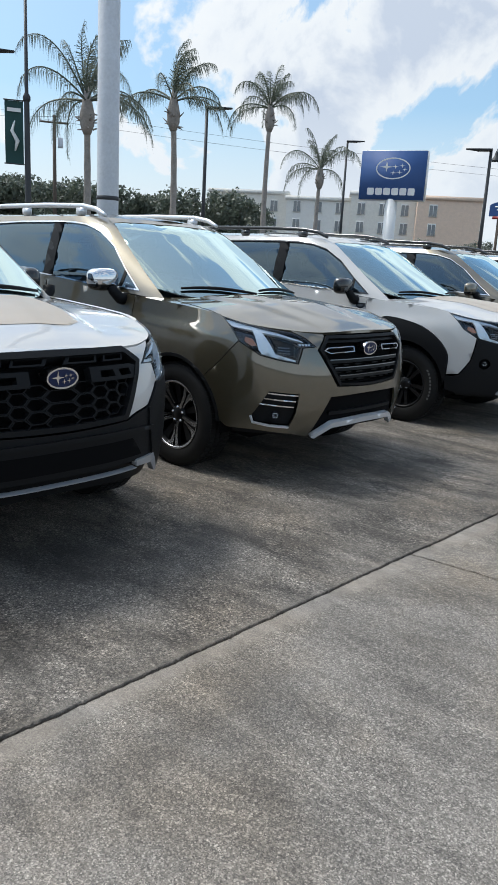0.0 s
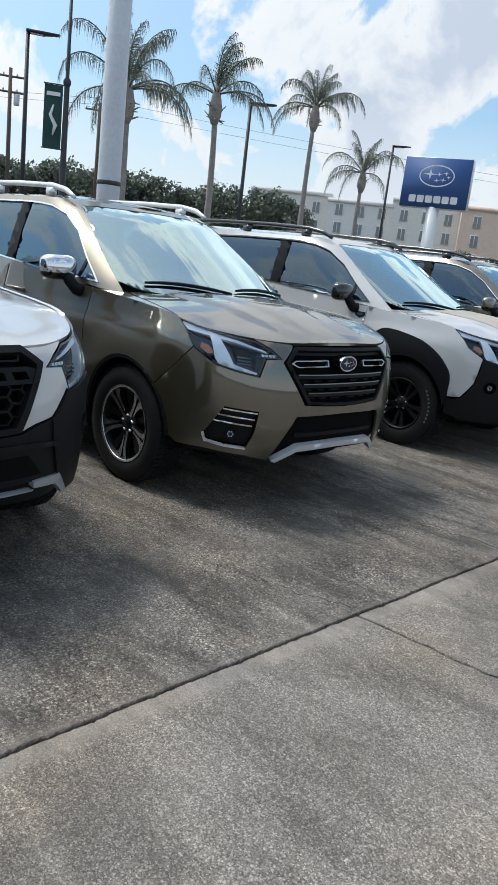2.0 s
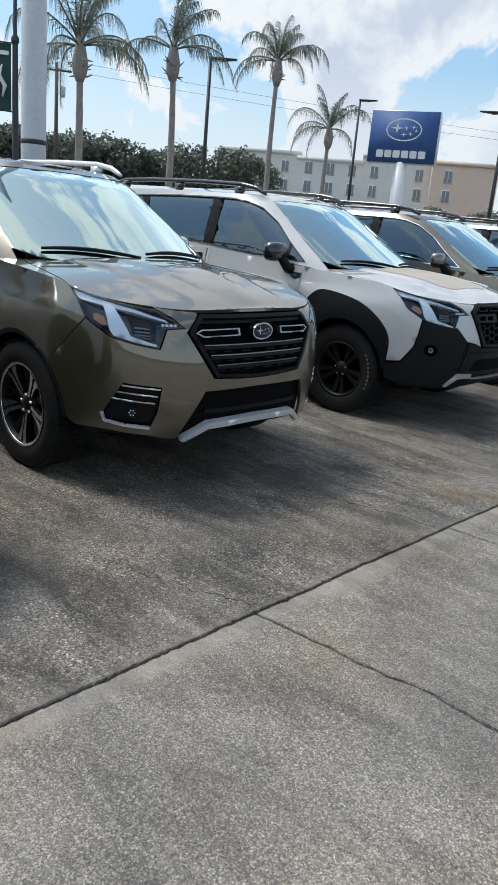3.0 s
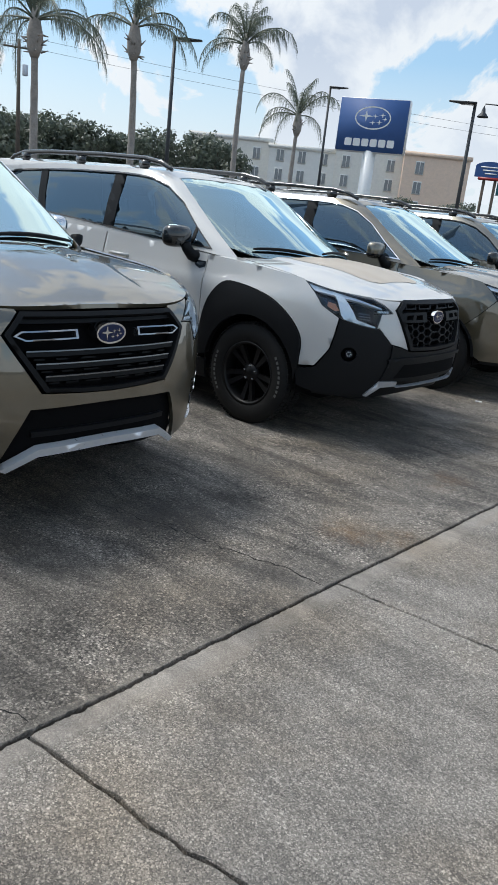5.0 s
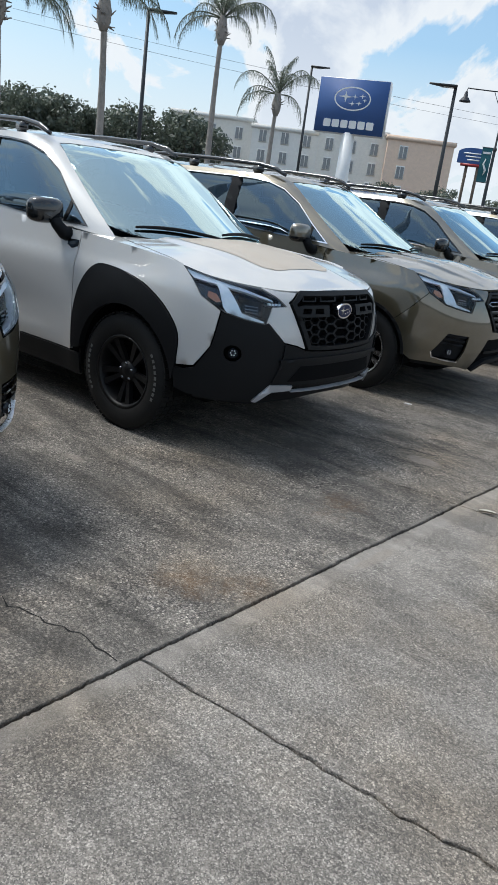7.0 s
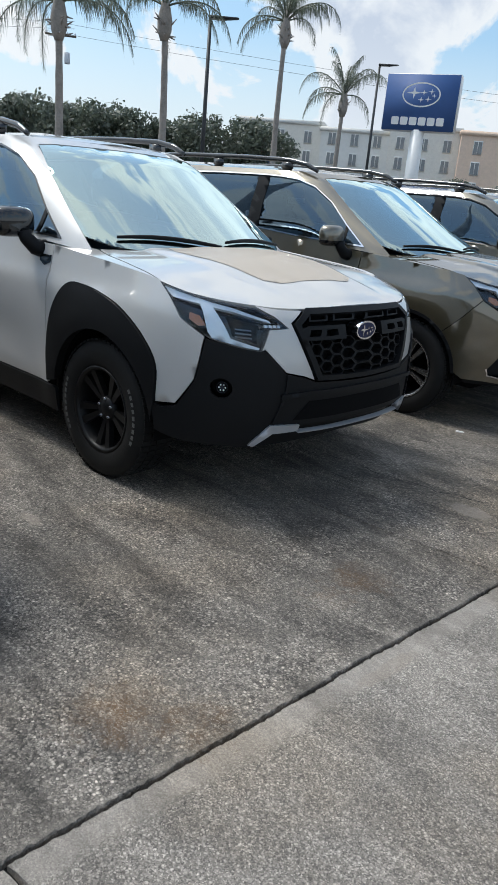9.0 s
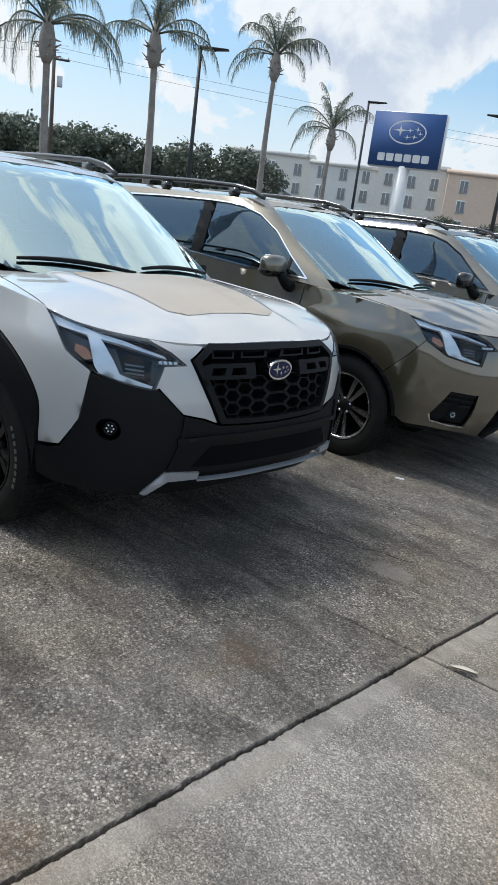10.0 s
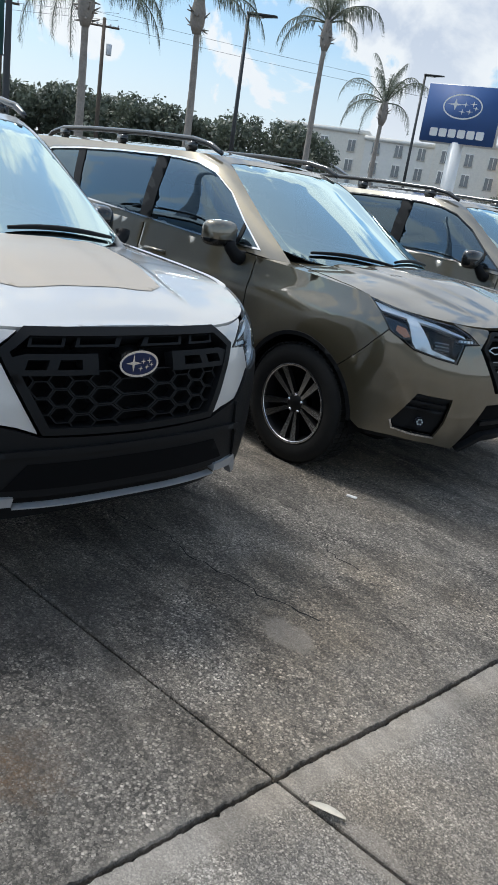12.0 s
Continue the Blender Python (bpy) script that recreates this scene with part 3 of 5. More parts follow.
def grille_offroad(parent):
    L = both(GRILLE_OFFROAD)
    g = part("grille", back_patch(L, -0.06), HOLLOW_SHADE, parent, "matte black grille with a honeycomb mesh")
    bm = bmesh.new()
    patch(bm, [L, inset(L, 0.022)], low, 0.016, 0.07, 0.03)
    part("grille_frame", bm, BLACK_PLASTIC, g)
    # honeycomb below, each cell a ring of its own
    hw, hh = 0.084, 0.0272
    clip = inset(L, 0.016)
    for r in range(6):
        for k in range(-6, 7):
            cs, cz = (k + 0.5 * (r % 2)) * hw, 0.684 + r * hh
            hexa = [(cs + q * 0.0275, cz + u * 0.0262) for q, u in ((1, 0), (0.5, 1), (-0.5, 1), (-1, 0), (-0.5, -1), (0.5, -1))]
            if not inside((cs, cz), [clip]) or cz > 0.83:
                continue
            bm = bmesh.new()
            patch(bm, [hexa, inset(hexa, 0.0035)], low, -0.004, 0.035, 0.05)
            part("mesh_cell", bm, BLACK_PLASTIC, g, smooth=False)
    for sd in (1, -1):
        wing = [(0.055, 0.898), (0.20, 0.898), (0.246, 0.882), (0.225, 0.835), (0.055, 0.835)]
        bm = bmesh.new()
        holes = [[(0.085, 0.880), (0.128, 0.880), (0.136, 0.852), (0.085, 0.852)], [(0.15, 0.880), (0.196, 0.880), (0.205, 0.852), (0.158, 0.852)]]
        patch(bm, [flipped(wing, sd)] + [flipped(h, sd) for h in holes], low, 0.012, 0.045, 0.025)
        part("grille_wing", bm, BLACK_PLASTIC, g)
    for s0 in (-0.15, -0.05, 0.05, 0.15):
        slot = [(s0 - 0.042, 0.950), (s0 + 0.036, 0.950), (s0 + 0.045, 0.918), (s0 - 0.033, 0.918)]
        bm = bmesh.new()
        patch(bm, [slot, inset(slot, 0.007)], low, 0.002, 0.04, 0.03)
        part("grille_slot", bm, BLACK_PLASTIC, g, smooth=False)


def headlight(parent, sd):
    L = flipped(HEADLIGHT, sd)
    bm = bmesh.new()
    patch(bm, [L], low, -0.055, 0, 0.04)
    patch(bm, [L, inset(L, 0.006)], low, 0.0, 0.055, 0.03)
    h = part("headlight", bm, GLOSS_BLACK, parent, "swept headlight with a white bracket-shaped light guide")
    guide = [(0.648, 0.998), (0.60, 0.985), (0.545, 0.885), (0.525, 0.838), (0.405, 0.803), (0.412, 0.790), (0.60, 0.828), (0.622, 0.860)]
    bm = bmesh.new()
    patch(bm, [flipped(guide, sd)], low, -0.008, 0.03, 0.03)
    part("light_guide", bm, DRL, h, "white light guide")
    bm = bmesh.new()
    upper = [(0.805, 1.030), (0.65, 1.0), (0.5, 0.972), (0.36, 0.925), (0.35, 0.912), (0.5, 0.955), (0.66, 0.978), (0.77, 0.990)]
    patch(bm, [flipped(upper, sd)], low, -0.012, 0.02, 0.03)
    part("light_guide", bm, DRL, h, "bright upper trim")
    bm = bmesh.new()
    for k in range(4):
        s0 = 0.315 + k * 0.018
        patch(bm, [flipped([(s0, 0.903), (s0 + 0.012, 0.905), (s0 + 0.013, 0.893), (s0 + 0.001, 0.891)], sd)], low, -0.004, 0.02, 0.03)
    part("led_row", bm, DRL, h)
    bm = bmesh.new()
    proj = [(0.54, 0.945), (0.40, 0.905), (0.41, 0.82), (0.515, 0.845)]
    patch(bm, [flipped(proj, sd)], low, -0.035, 0.02, 0.03)
    part("reflector", bm, HOLLOW_SHADE, h)
    bm = bmesh.new()
    for z in (0.845, 0.862, 0.88):
        ribbon(bm, [(sd * s, z + (0.47 - s) * -0.05) for s in np.linspace(0.435, 0.505, 5)][::sd], low, 0.0035, -0.022, 0.012)
    part("lamp_fin", bm, DARK_CHROME, h)
    bm = bmesh.new()
    patch(bm, [flipped([(0.70, 0.935), (0.655, 0.925), (0.632, 0.885), (0.66, 0.878), (0.705, 0.905)], sd)], low, -0.016, 0.02, 0.03)
    part("side_marker", bm, AMBER, h, "amber side marker")
    bm = bmesh.new()
    patch(bm, [inset(L, 0.003)], low, 0.003, 0, 0.04)
    lens = part("lens", bm, LENS, h, "clear lens")
    lens.visible_shadow = False


def round_lamp(parent, s, z, r, name, off=-0.012):
    p = np.array(low(s, z))
    q = np.array(low(s + 1e-3, z)) - np.array(low(s - 1e-3, z))
    out = Vector((q[1], -q[0], 0)).normalized() * 1.0
    if out.x < 0:
        out = -out
    bm = bmesh.new()
    lathe(bm, [(0.001, -0.02), (r * 0.7, -0.016), (r * 0.92, 0.0), (r, 0.006), (r, -0.02)], 18, "x")
    m = Vector((1, 0, 0)).rotation_difference(out).to_matrix().to_4x4()
    bmesh.ops.transform(bm, matrix=Matrix.Translation(Vector(p) + out * off) @ m, verts=bm.verts)
    lamp = part(name, bm, LAMP_INNER, parent, "small round fog lamp")
    bm = bmesh.new()
    for a in range(6):
        c = Vector((0.003, math.cos(a * math.tau / 6) * r * 0.55, math.sin(a * math.tau / 6) * r * 0.55))
        bmesh.ops.create_uvsphere(bm, u_segments=8, v_segments=5, radius=r * 0.17, matrix=Matrix.Translation(Vector(p) + out * off) @ m @ Matrix.Translation(c))
    part("led", bm, DRL, lamp)


def wheel(kind, parent, x, sd):
    """sd = -1 stands for the right side. Built about its axle, its face outwards."""
    hub = Vector((x, sd * 0.79, 0.352))
    w = new("wheel", None)
    w.parent = parent
    w.location = hub
    w.rotation_euler = (0, 0.35 + x, 0 if sd > 0 else math.pi)
    rim = 0.232 if kind != "offroad" else 0.219
    # tyre, along +y outwards
    bm = bmesh.new()
    prof = [(rim, -0.10), (rim + 0.02, -0.112), (0.29, -0.116), (0.335, -0.106), (0.350, -0.085), (0.352, -0.03), (0.352, 0.03), (0.350, 0.085), (0.335, 0.106), (0.29, 0.117), (rim + 0.02, 0.113), (rim + 0.004, 0.104), (rim - 0.004, 0.098)]
    lathe(bm, prof, 56)
    tyre = part("tyre", bm, RUBBER, w, "black rubber tyre with grooved tread")
    bm = bmesh.new()
    nt = 64
    for k in range(nt):
        m = Matrix.Rotation(k * math.tau / nt, 4, "Y")
        for y0, y1 in ((-0.095, -0.055), (-0.045, -0.004), (0.004, 0.045), (0.055, 0.098)):
            box(bm, -0.012, 0.012, y0, y1, 0.348, 0.357 if abs(y0) < 0.09 else 0.354, 0, m)
    part("tread", bm, RUBBER, tyre, smooth=False)
    if kind == "offroad":
        for a0, n in ((50, 9), (230, 9)):
            for k in range(n):
                bm = bmesh.new()
                m = Matrix.Rotation(radians(a0 + k * 6.5), 4, "Y")
                box(bm, -0.010, 0.010, 0.1155, 0.1180, 0.284, 0.300, 0, m)
                part("sidewall_marking", bm, LETTER, tyre, "worn white sidewall marking", smooth=False)
    bm = bmesh.new()
    lathe(bm, [(rim - 0.002, 0.099), (rim + 0.004, 0.108), (rim - 0.010, 0.106), (rim - 0.018, 0.092), (rim - 0.03, 0.03), (rim - 0.04, -0.08), (0.05, -0.085)], 48)
    part("rim", bm, WHEEL_BLACK, w, "black alloy rim")
    if kind != "offroad":
        bm = bmesh.new()
        lathe(bm, [(rim + 0.001, 0.1095), (rim - 0.003, 0.1105), (rim - 0.0115, 0.1085), (rim - 0.013, 0.103)], 56)
        part("rim_lip", bm, MACHINED, w, "machined alloy rim lip")
    bm = bmesh.new()
    lathe(bm, [(rim - 0.035, 0.0), (0.16, 0.004), (0.155, -0.02), (0.05, -0.02)], 40)
    # disc coloured near-black for the shade behind the spokes
    part("brake_disc", bm, HOLLOW_SHADE, w)
    # spokes
    def spoke(pts, y0, y1, mat, name="spoke"):
        bm = bmesh.new()
        f = [bm.verts.new((px, y0 + (y1 - y0) * max(0, math.hypot(px, pz) - 0.05) / (rim - 0.06), pz)) for px, pz in pts]
        b = [bm.verts.new((v.co.x * 1.02, v.co.y - 0.03, v.co.z * 1.02)) for v in f]
        bm.faces.new(f)
        n = len(f)
        for i in range(n):
            bm.faces.new((f[i], b[i], b[(i + 1) % n], f[(i + 1) % n]))
        bmesh.ops.recalc_face_normals(bm, faces=bm.faces)
        for face in bm.faces:
            face.material_index = 0 if face.normal.y > 0.7 else 1
        part(name, bm, mat, w, smooth=False)
    def bar(a, a2, r0, r1, w0, w1):
        p, q = np.array((math.cos(a), math.sin(a))) * r0, np.array((math.cos(a2), math.sin(a2))) * r1
        d = (q - p) / np.linalg.norm(q - p)
        nn = np.array((-d[1], d[0]))
        return [tuple(p + nn * w0), tuple(p - nn * w0), tuple(q - nn * w1), tuple(q + nn * w1)]
    R = rim - 0.012
    for k in range(5):
        a = k * math.tau / 5
        if kind == "twist":
            polar = lambda pts: [(r * math.cos(a + q), r * math.sin(a + q)) for r, q in pts]
            spoke(polar([(0.052, -0.30), (0.10, -0.16), (0.16, -0.13), (R, -0.20), (R, -0.04), (0.16, 0.02), (0.10, 0.04), (0.052, 0.10)]), 0.075, 0.102, (MACHINED, WHEEL_BLACK))
            spoke(polar([(0.075, 0.20), (0.13, 0.12), (0.19, 0.08), (R, 0.10), (R, 0.36), (0.20, 0.33), (0.185, 0.26), (0.13, 0.23), (0.08, 0.30)]), 0.073, 0.100, (MACHINED, WHEEL_BLACK))
            spoke(bar(a + 0.62, a + 0.62, 0.045, R, 0.012, 0.030), 0.052, 0.078, (WHEEL_BLACK, WHEEL_BLACK))
        elif kind == "split":
            spoke(bar(a - 0.30, a - 0.19, 0.04, R, 0.008, 0.021), 0.070, 0.100, (MACHINED, WHEEL_BLACK))
            spoke(bar(a + 0.30, a + 0.19, 0.04, R, 0.008, 0.021), 0.070, 0.100, (MACHINED, WHEEL_BLACK))
        else:
            spoke(bar(a - 0.22, a - 0.20, 0.04, R, 0.011, 0.020), 0.060, 0.090, (WHEEL_BLACK, WHEEL_BLACK))
            spoke(bar(a + 0.22, a + 0.20, 0.04, R, 0.011, 0.020), 0.060, 0.090, (WHEEL_BLACK, WHEEL_BLACK))
    bm = bmesh.new()
    lathe(bm, [(0.0005, 0.082), (0.028, 0.081), (0.034, 0.076), (0.062, 0.070), (0.066, 0.04)], 24)
    part("hub_cap", bm, WHEEL_BLACK, w)
    for k in range(5):
        bm = bmesh.new()
        a = (k + 0.5) * math.tau / 5
        lathe(bm, [(0.0005, 0.082), (0.008, 0.081), (0.010, 0.06)], 8, "y", (math.cos(a) * 0.05, 0, math.sin(a) * 0.05))
        part("lug_nut", bm, DARK_CHROME if kind == "offroad" else CHROME, w)
    return w


def mirror(parent, sd, shell):
    """A door mirror; sd = -1: right side, opened out; the left one is folded in."""
    head = Matrix.Translation((-0.695, -0.975, 1.205)) if sd < 0 else Matrix.Translation((-0.86, 0.905, 1.195)) @ Matrix.Rotation(radians(75), 4, "Z")
    bm = bmesh.new()
    bmesh.ops.create_uvsphere(bm, u_segments=24, v_segments=14, radius=1.0)
    for v in bm.verts:
        c = v.co
        f = lambda q, p: math.copysign(abs(q) ** p, q)
        c.x, c.y, c.z = f(c.x, 0.75) * 0.075, f(c.y, 0.55) * 0.122, f(c.z, 0.6) * 0.078
        if c.x < -0.02:
            c.x = -0.02 + (c.x + 0.02) * 0.25
        c.x -= abs(c.y + 0.04) * 0.12
    bmesh.ops.transform(bm, matrix=head, verts=bm.verts)
    upper = [f for f in bm.faces if f.calc_center_median().z > 1.175]
    for f in bm.faces:
        f.material_index = 1
    for f in upper:
        f.material_index = 0
    m = part("door_mirror", bm, (shell, GLOSS_BLACK), parent, "door mirror on a black foot")
    bm = bmesh.new()
    tube(bm, [(-0.62, 0.835 * sd, 1.075), (-0.63, 0.885 * sd, 1.085), (-0.64, 0.93 * sd, 1.13), (-0.65, 0.935 * sd, 1.16)], [0.05, 0.042, 0.036, 0.04], 12)
    part("mirror_foot", bm, BLACK_PLASTIC, m)
    bm = bmesh.new()
    box(bm, -0.040, -0.030, -0.095, 0.095, -0.055, 0.055, 0.003, head)
    part("mirror_glass", bm, CHROME, m)


def suv(kind, paint, shell, trim, rail_mat, label):
    """A parked compact sport utility vehicle: kind is offroad, twist or split."""
    off = kind == "offroad"
    car = new("suv")
    tagged(car, label, "car", "row of parked cars")
    # front
    if off:
        clad = both([(0, 0.636), (0.176, 0.648), (0.228, 0.672), (0.300, 0.690), (0.385, 0.792), (0.42, 0.790), (0.61, 0.826), (0.628, 0.832), (0.676, 0.636), (0.748, 0.506), (0.80, 0.488)] + arch(0, 0.412, 18, 0, 4) + [(0.76, 0.345), (0.60, 0.335), (0.428, 0.345), (0.345, 0.440), (0.225, 0.440), (0, 0.440)])
        fog = [(sd * (0.565 + 0.045 * math.cos(a)), 0.615 + 0.045 * math.sin(a)) for sd in (1,) for a in np.linspace(0, math.tau, 14, endpoint=False)]
        panel("bumper_cladding", [clad, fog, flipped(fog, -1)], BLACK_PLASTIC, car, off=0.010, label="textured black bumper cladding")
        for sd in (1, -1):
            tongue = [(0.268, 0.912), (0.176, 0.652), (0.226, 0.676), (0.300, 0.694), (0.384, 0.796), (0.40, 0.788), (0.363, 0.884), (0.284, 0.890), (0.333, 0.936), (0.393, 0.969), (0.405, 0.981), (0.36, 0.975), (0.30, 0.967), (0.206, 0.964)]
            panel("bumper_corner", [flipped(tongue, sd)], paint, car, res=0.03)
            part("fog_pocket", back_patch(flipped(fog, sd), -0.04), HOLLOW_SHADE, car)
            cap_loop = [(0.428, 0.352), (0.350, 0.452), (0.228, 0.448), (0.232, 0.418), (0.335, 0.410), (0.405, 0.345)]
            panel("skid_end", [flipped(cap_loop, sd)], SKID_GREY, car, off=0.022, thick=0.03, gap=0, label="satin silver skid end piece")
        bm = bmesh.new()
        ribbon(bm, [(s, 0.412) for s in np.linspace(-0.23, 0.23, 15)], low, 0.0022, 0.026, 0.03)
        part("skid_line", bm, SKID_GREY, car)
        panel("lower_lip", [both([(0, 0.405), (0.23, 0.405), (0.40, 0.345), (0.60, 0.33), (0.76, 0.34), (0.74, 0.30), (0.4, 0.285), (0, 0.32)])], BLACK_PLASTIC, car, off=-0.05)
        bm = bmesh.new()
        ribbon(bm, [(s, 0.600 - 0.10 * max(0, abs(s) - 0.2)) for s in np.linspace(-0.32, 0.32, 19)], low, 0.010, 0.026, 0.03)
        part("bumper_ledge", bm, BLACK_PLASTIC, car)
        # near-black patch on the cladding paints the shade of an intake opening
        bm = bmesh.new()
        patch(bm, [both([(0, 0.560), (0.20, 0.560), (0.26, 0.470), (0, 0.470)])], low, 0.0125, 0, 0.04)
        part("lower_intake", bm, HOLLOW_SHADE, car)
        grille_offroad(car)
        for sd in (1, -1):
            bm = bmesh.new()
            ribbon(bm, [(sd * q, z) for q, z in ((0.296, 0.686), (0.300, 0.62), (0.318, 0.54), (0.342, 0.455))][::sd], low, 0.0055, 0.020, 0.02, 0.02)
            part("bumper_fold", bm, BLACK_PLASTIC, car)
            round_lamp(car, sd * 0.562, 0.615, 0.026, "fog_lamp")
    else:
        cover = both([(0, 0.622), (0.165, 0.636), (0.274, 0.866), (0.216, 0.950), (0.22, 0.963), (0.30, 0.968), (0.36, 0.975), (0.405, 0.981), (0.395, 0.969), (0.334, 0.936), (0.282, 0.886), (0.360, 0.878), (0.395, 0.782), (0.50, 0.799), (0.612, 0.825), (0.735, 0.902), (0.795, 0.836)] + arch(0, 0.405, 46, 3, 8) + [(0.79, 0.352), (0.64, 0.352), (0.43, 0.332), (0.30, 0.306), (0.250, 0.440), (0.198, 0.568), (0, 0.574)])
        panel("bumper_cover", [cover, FOG_POCKET, flipped(FOG_POCKET, -1)], paint, car)
        part("lower_intake", back_patch(both([(0, 0.582), (0.202, 0.576), (0.258, 0.445), (0.30, 0.31), (0, 0.33)]), -0.03), HOLLOW_SHADE, car)
        bm = bmesh.new()
        ribbon(bm, [(s, 0.455) for s in np.linspace(-0.19, 0.19, 13)], low, 0.012, -0.012, 0.02)
        part("intake_bar", bm, BLACK_PLASTIC, car)
        strip = both([(0, 0.410), (0.150, 0.402), (0.172, 0.400), (0.285, 0.312), (0.262, 0.300), (0.170, 0.366), (0, 0.376)])
        panel("skid_strip", [strip], SILVER if kind == "twist" else BLACK_PLASTIC, car, off=0.018, thick=0.04, gap=0, res=0.03, label="satin silver skid strip" if kind == "twist" else "")
        panel("lower_lip", [both([(0, 0.372), (0.17, 0.362), (0.27, 0.298), (0.43, 0.328), (0.64, 0.348), (0.79, 0.348), (0.77, 0.30), (0.4, 0.29), (0, 0.32)])], BLACK_PLASTIC, car, off=-0.06)
        for sd in (1, -1):
            pk = part("fog_pocket", back_patch(flipped(FOG_POCKET, sd), -0.035), BLACK_PLASTIC, car)
            for k, (a, b) in enumerate((((0.570, 0.594), (0.396, 0.582)), ((0.592, 0.560), (0.408, 0.546)), ((0.618, 0.524), (0.418, 0.510)))):
                bm = bmesh.new()
                ribbon(bm, [(sd * (a[0] + (b[0] - a[0]) * q), a[1] + (b[1] - a[1]) * q) for q in np.linspace(0, 1, 6)][::sd], low, 0.0042 if kind == "twist" else 0.008, 0.002 if kind == "twist" else -0.012, 0.03)
                part("fog_fin", bm, CHROME if kind == "twist" else BLACK_PLASTIC, pk)
            bm = bmesh.new()
            ribbon(bm, [(sd * s, z) for s, z in ((0.665, 0.445), (0.648, 0.400), (0.55, 0.384), (0.43, 0.376))][::sd], low, 0.005, 0.006, 0.02)
            part("fog_trim", bm, CHROME if kind != "twist" else SILVER, pk)
            round_lamp(pk, sd * 0.52, 0.452, 0.026, "fog_lamp")
        grille_road(car)
    emblem(car)
    for sd in (1, -1):
        headlight(car, sd)
        door_edge = -0.49
        if off:
            fen = edge_run(0.815, sx(door_edge, 1.1), 12) + side_line([(door_edge, 0.62)] + [p for p in CLAD_ARCH if p[1] > 0.60 or p[0] > 0]) + [(0.752, 0.512), (0.680, 0.636), (0.632, 0.838), (0.735, 0.905)]
            panel("fender", [flipped(fen, sd)], paint, car)
            ring = side_line(CLAD_ARCH) + arch(0, 0.395, 4, 172, 20)
            panel("arch_cladding", [flipped(ring, sd)], BLACK_PLASTIC, car, off=0.016, thick=0.05)
        else:
            fen = edge_run(0.815, sx(door_edge, 1.1), 12) + side_line([(door_edge, 0.38)]) + arch(0, 0.405, 176, 46, 16) + [(0.795, 0.836), (0.735, 0.905)]
            panel("fender", [flipped(fen, sd)], paint, car)
            rim_loop = arch(0, 0.408, 2, 176, 24) + arch(0, 0.385, 176, 2, 24)
            panel("arch_trim", [flipped(rim_loop, sd)], BLACK_PLASTIC, car, off=0.006, thick=0.03, gap=0, res=0.03)
        d = panel("front_door", [flipped([(sx(-0.494, z), z) for z in (0.38, 0.6, 0.85)] + edge_run(sx(-0.494, 1.1), sx(-1.615, 1.1), 8) + side_line([(-1.62, 0.38)]), sd)], paint, car)
        bm = bmesh.new()
        tube(bm, [(-1.52, -sd * 0.868, 1.005), (-1.49, -sd * 0.908, 1.008), (-1.35, -sd * 0.910, 1.006), (-1.32, -sd * 0.872, 1.0)], 0.013, 8)
        part("door_handle", bm, paint, d)
        d2 = panel("rear_door", [flipped([(sx(-1.626, z), z) for z in (0.38, 0.6, 0.85)] + edge_run(sx(-1.626, 1.1), sx(-2.55, 1.1), 8) + side_line([(-2.54, 0.9)]) + arch(-2.67, 0.405, 52, 4, 8), sd)], paint, car)
        bm = bmesh.new()
        tube(bm, [(-2.40, -sd * 0.858, 1.035), (-2.37, -sd * 0.898, 1.038), (-2.23, -sd * 0.902, 1.036), (-2.20, -sd * 0.868, 1.03)], 0.013, 8)
        part("door_handle", bm, paint, d2)
        quarter = arch(-2.67, 0.405, 52, 176, 14) + [(sx(-3.1, .5), 0.38), (5.41, 0.38)] + edge_run(5.41, sx(-2.555, 1.1), 14)[:] + side_line([(-2.546, 0.9)])
        panel("rear_quarter", [flipped(quarter, sd)], paint, car)
        sill = side_line([(-0.40, 0.235), (-0.40, 0.376), (-2.27, 0.376), (-2.27, 0.235)])
        panel("sill_cladding", [flipped(sill, sd)], BLACK_PLASTIC, car, off=0.008)
        rr = arch(-2.67, 0.440, 2, 178, 24) + arch(-2.67, 0.385, 178, 2, 24)
        panel("arch_trim", [flipped(rr, sd)], BLACK_PLASTIC, car, off=0.008, thick=0.03, gap=0, res=0.03)
        low_rear = [(sx(-3.08, .3), 0.24), (sx(-3.08, .3), 0.376), (5.41, 0.376), (5.41, 0.26)]
        panel("rear_cladding", [flipped(low_rear, sd)], BLACK_PLASTIC, car)
        # wheel house
        for cx in (0.0, -2.67):
            bm = bmesh.new()
            n = 16
            r0 = [bm.verts.new((cx + 0.415 * math.cos(math.pi * k / n * 1.1 - 0.16), -sd * 0.875, 0.365 + 0.415 * math.sin(math.pi * k / n * 1.1 - 0.16))) for k in range(n + 1)]
            r1 = [bm.verts.new((v.co.x, -sd * 0.50, v.co.z)) for v in r0]
            for k in range(n):
                bm.faces.new((r0[k], r0[k + 1], r1[k + 1], r1[k]))
            bm.faces.new(r1)
            part("wheel_house", bm, HOLLOW_SHADE, car)
            wheel(kind, car, cx, -sd)
        # fender top, side rim and glass
        cut = [(0.345, -0.826), (0.20, -0.806), (0.0, -0.775), (-0.15, -0.752), (-0.24, -0.728), (-0.31, -0.70)]
        edge = [(float(a), float(b)) for a, b, _ in EDGE if a <= 0.345]
        topl = edge + [(-0.5, -0.70)] + cut[::-1]
        bm = bmesh.new()
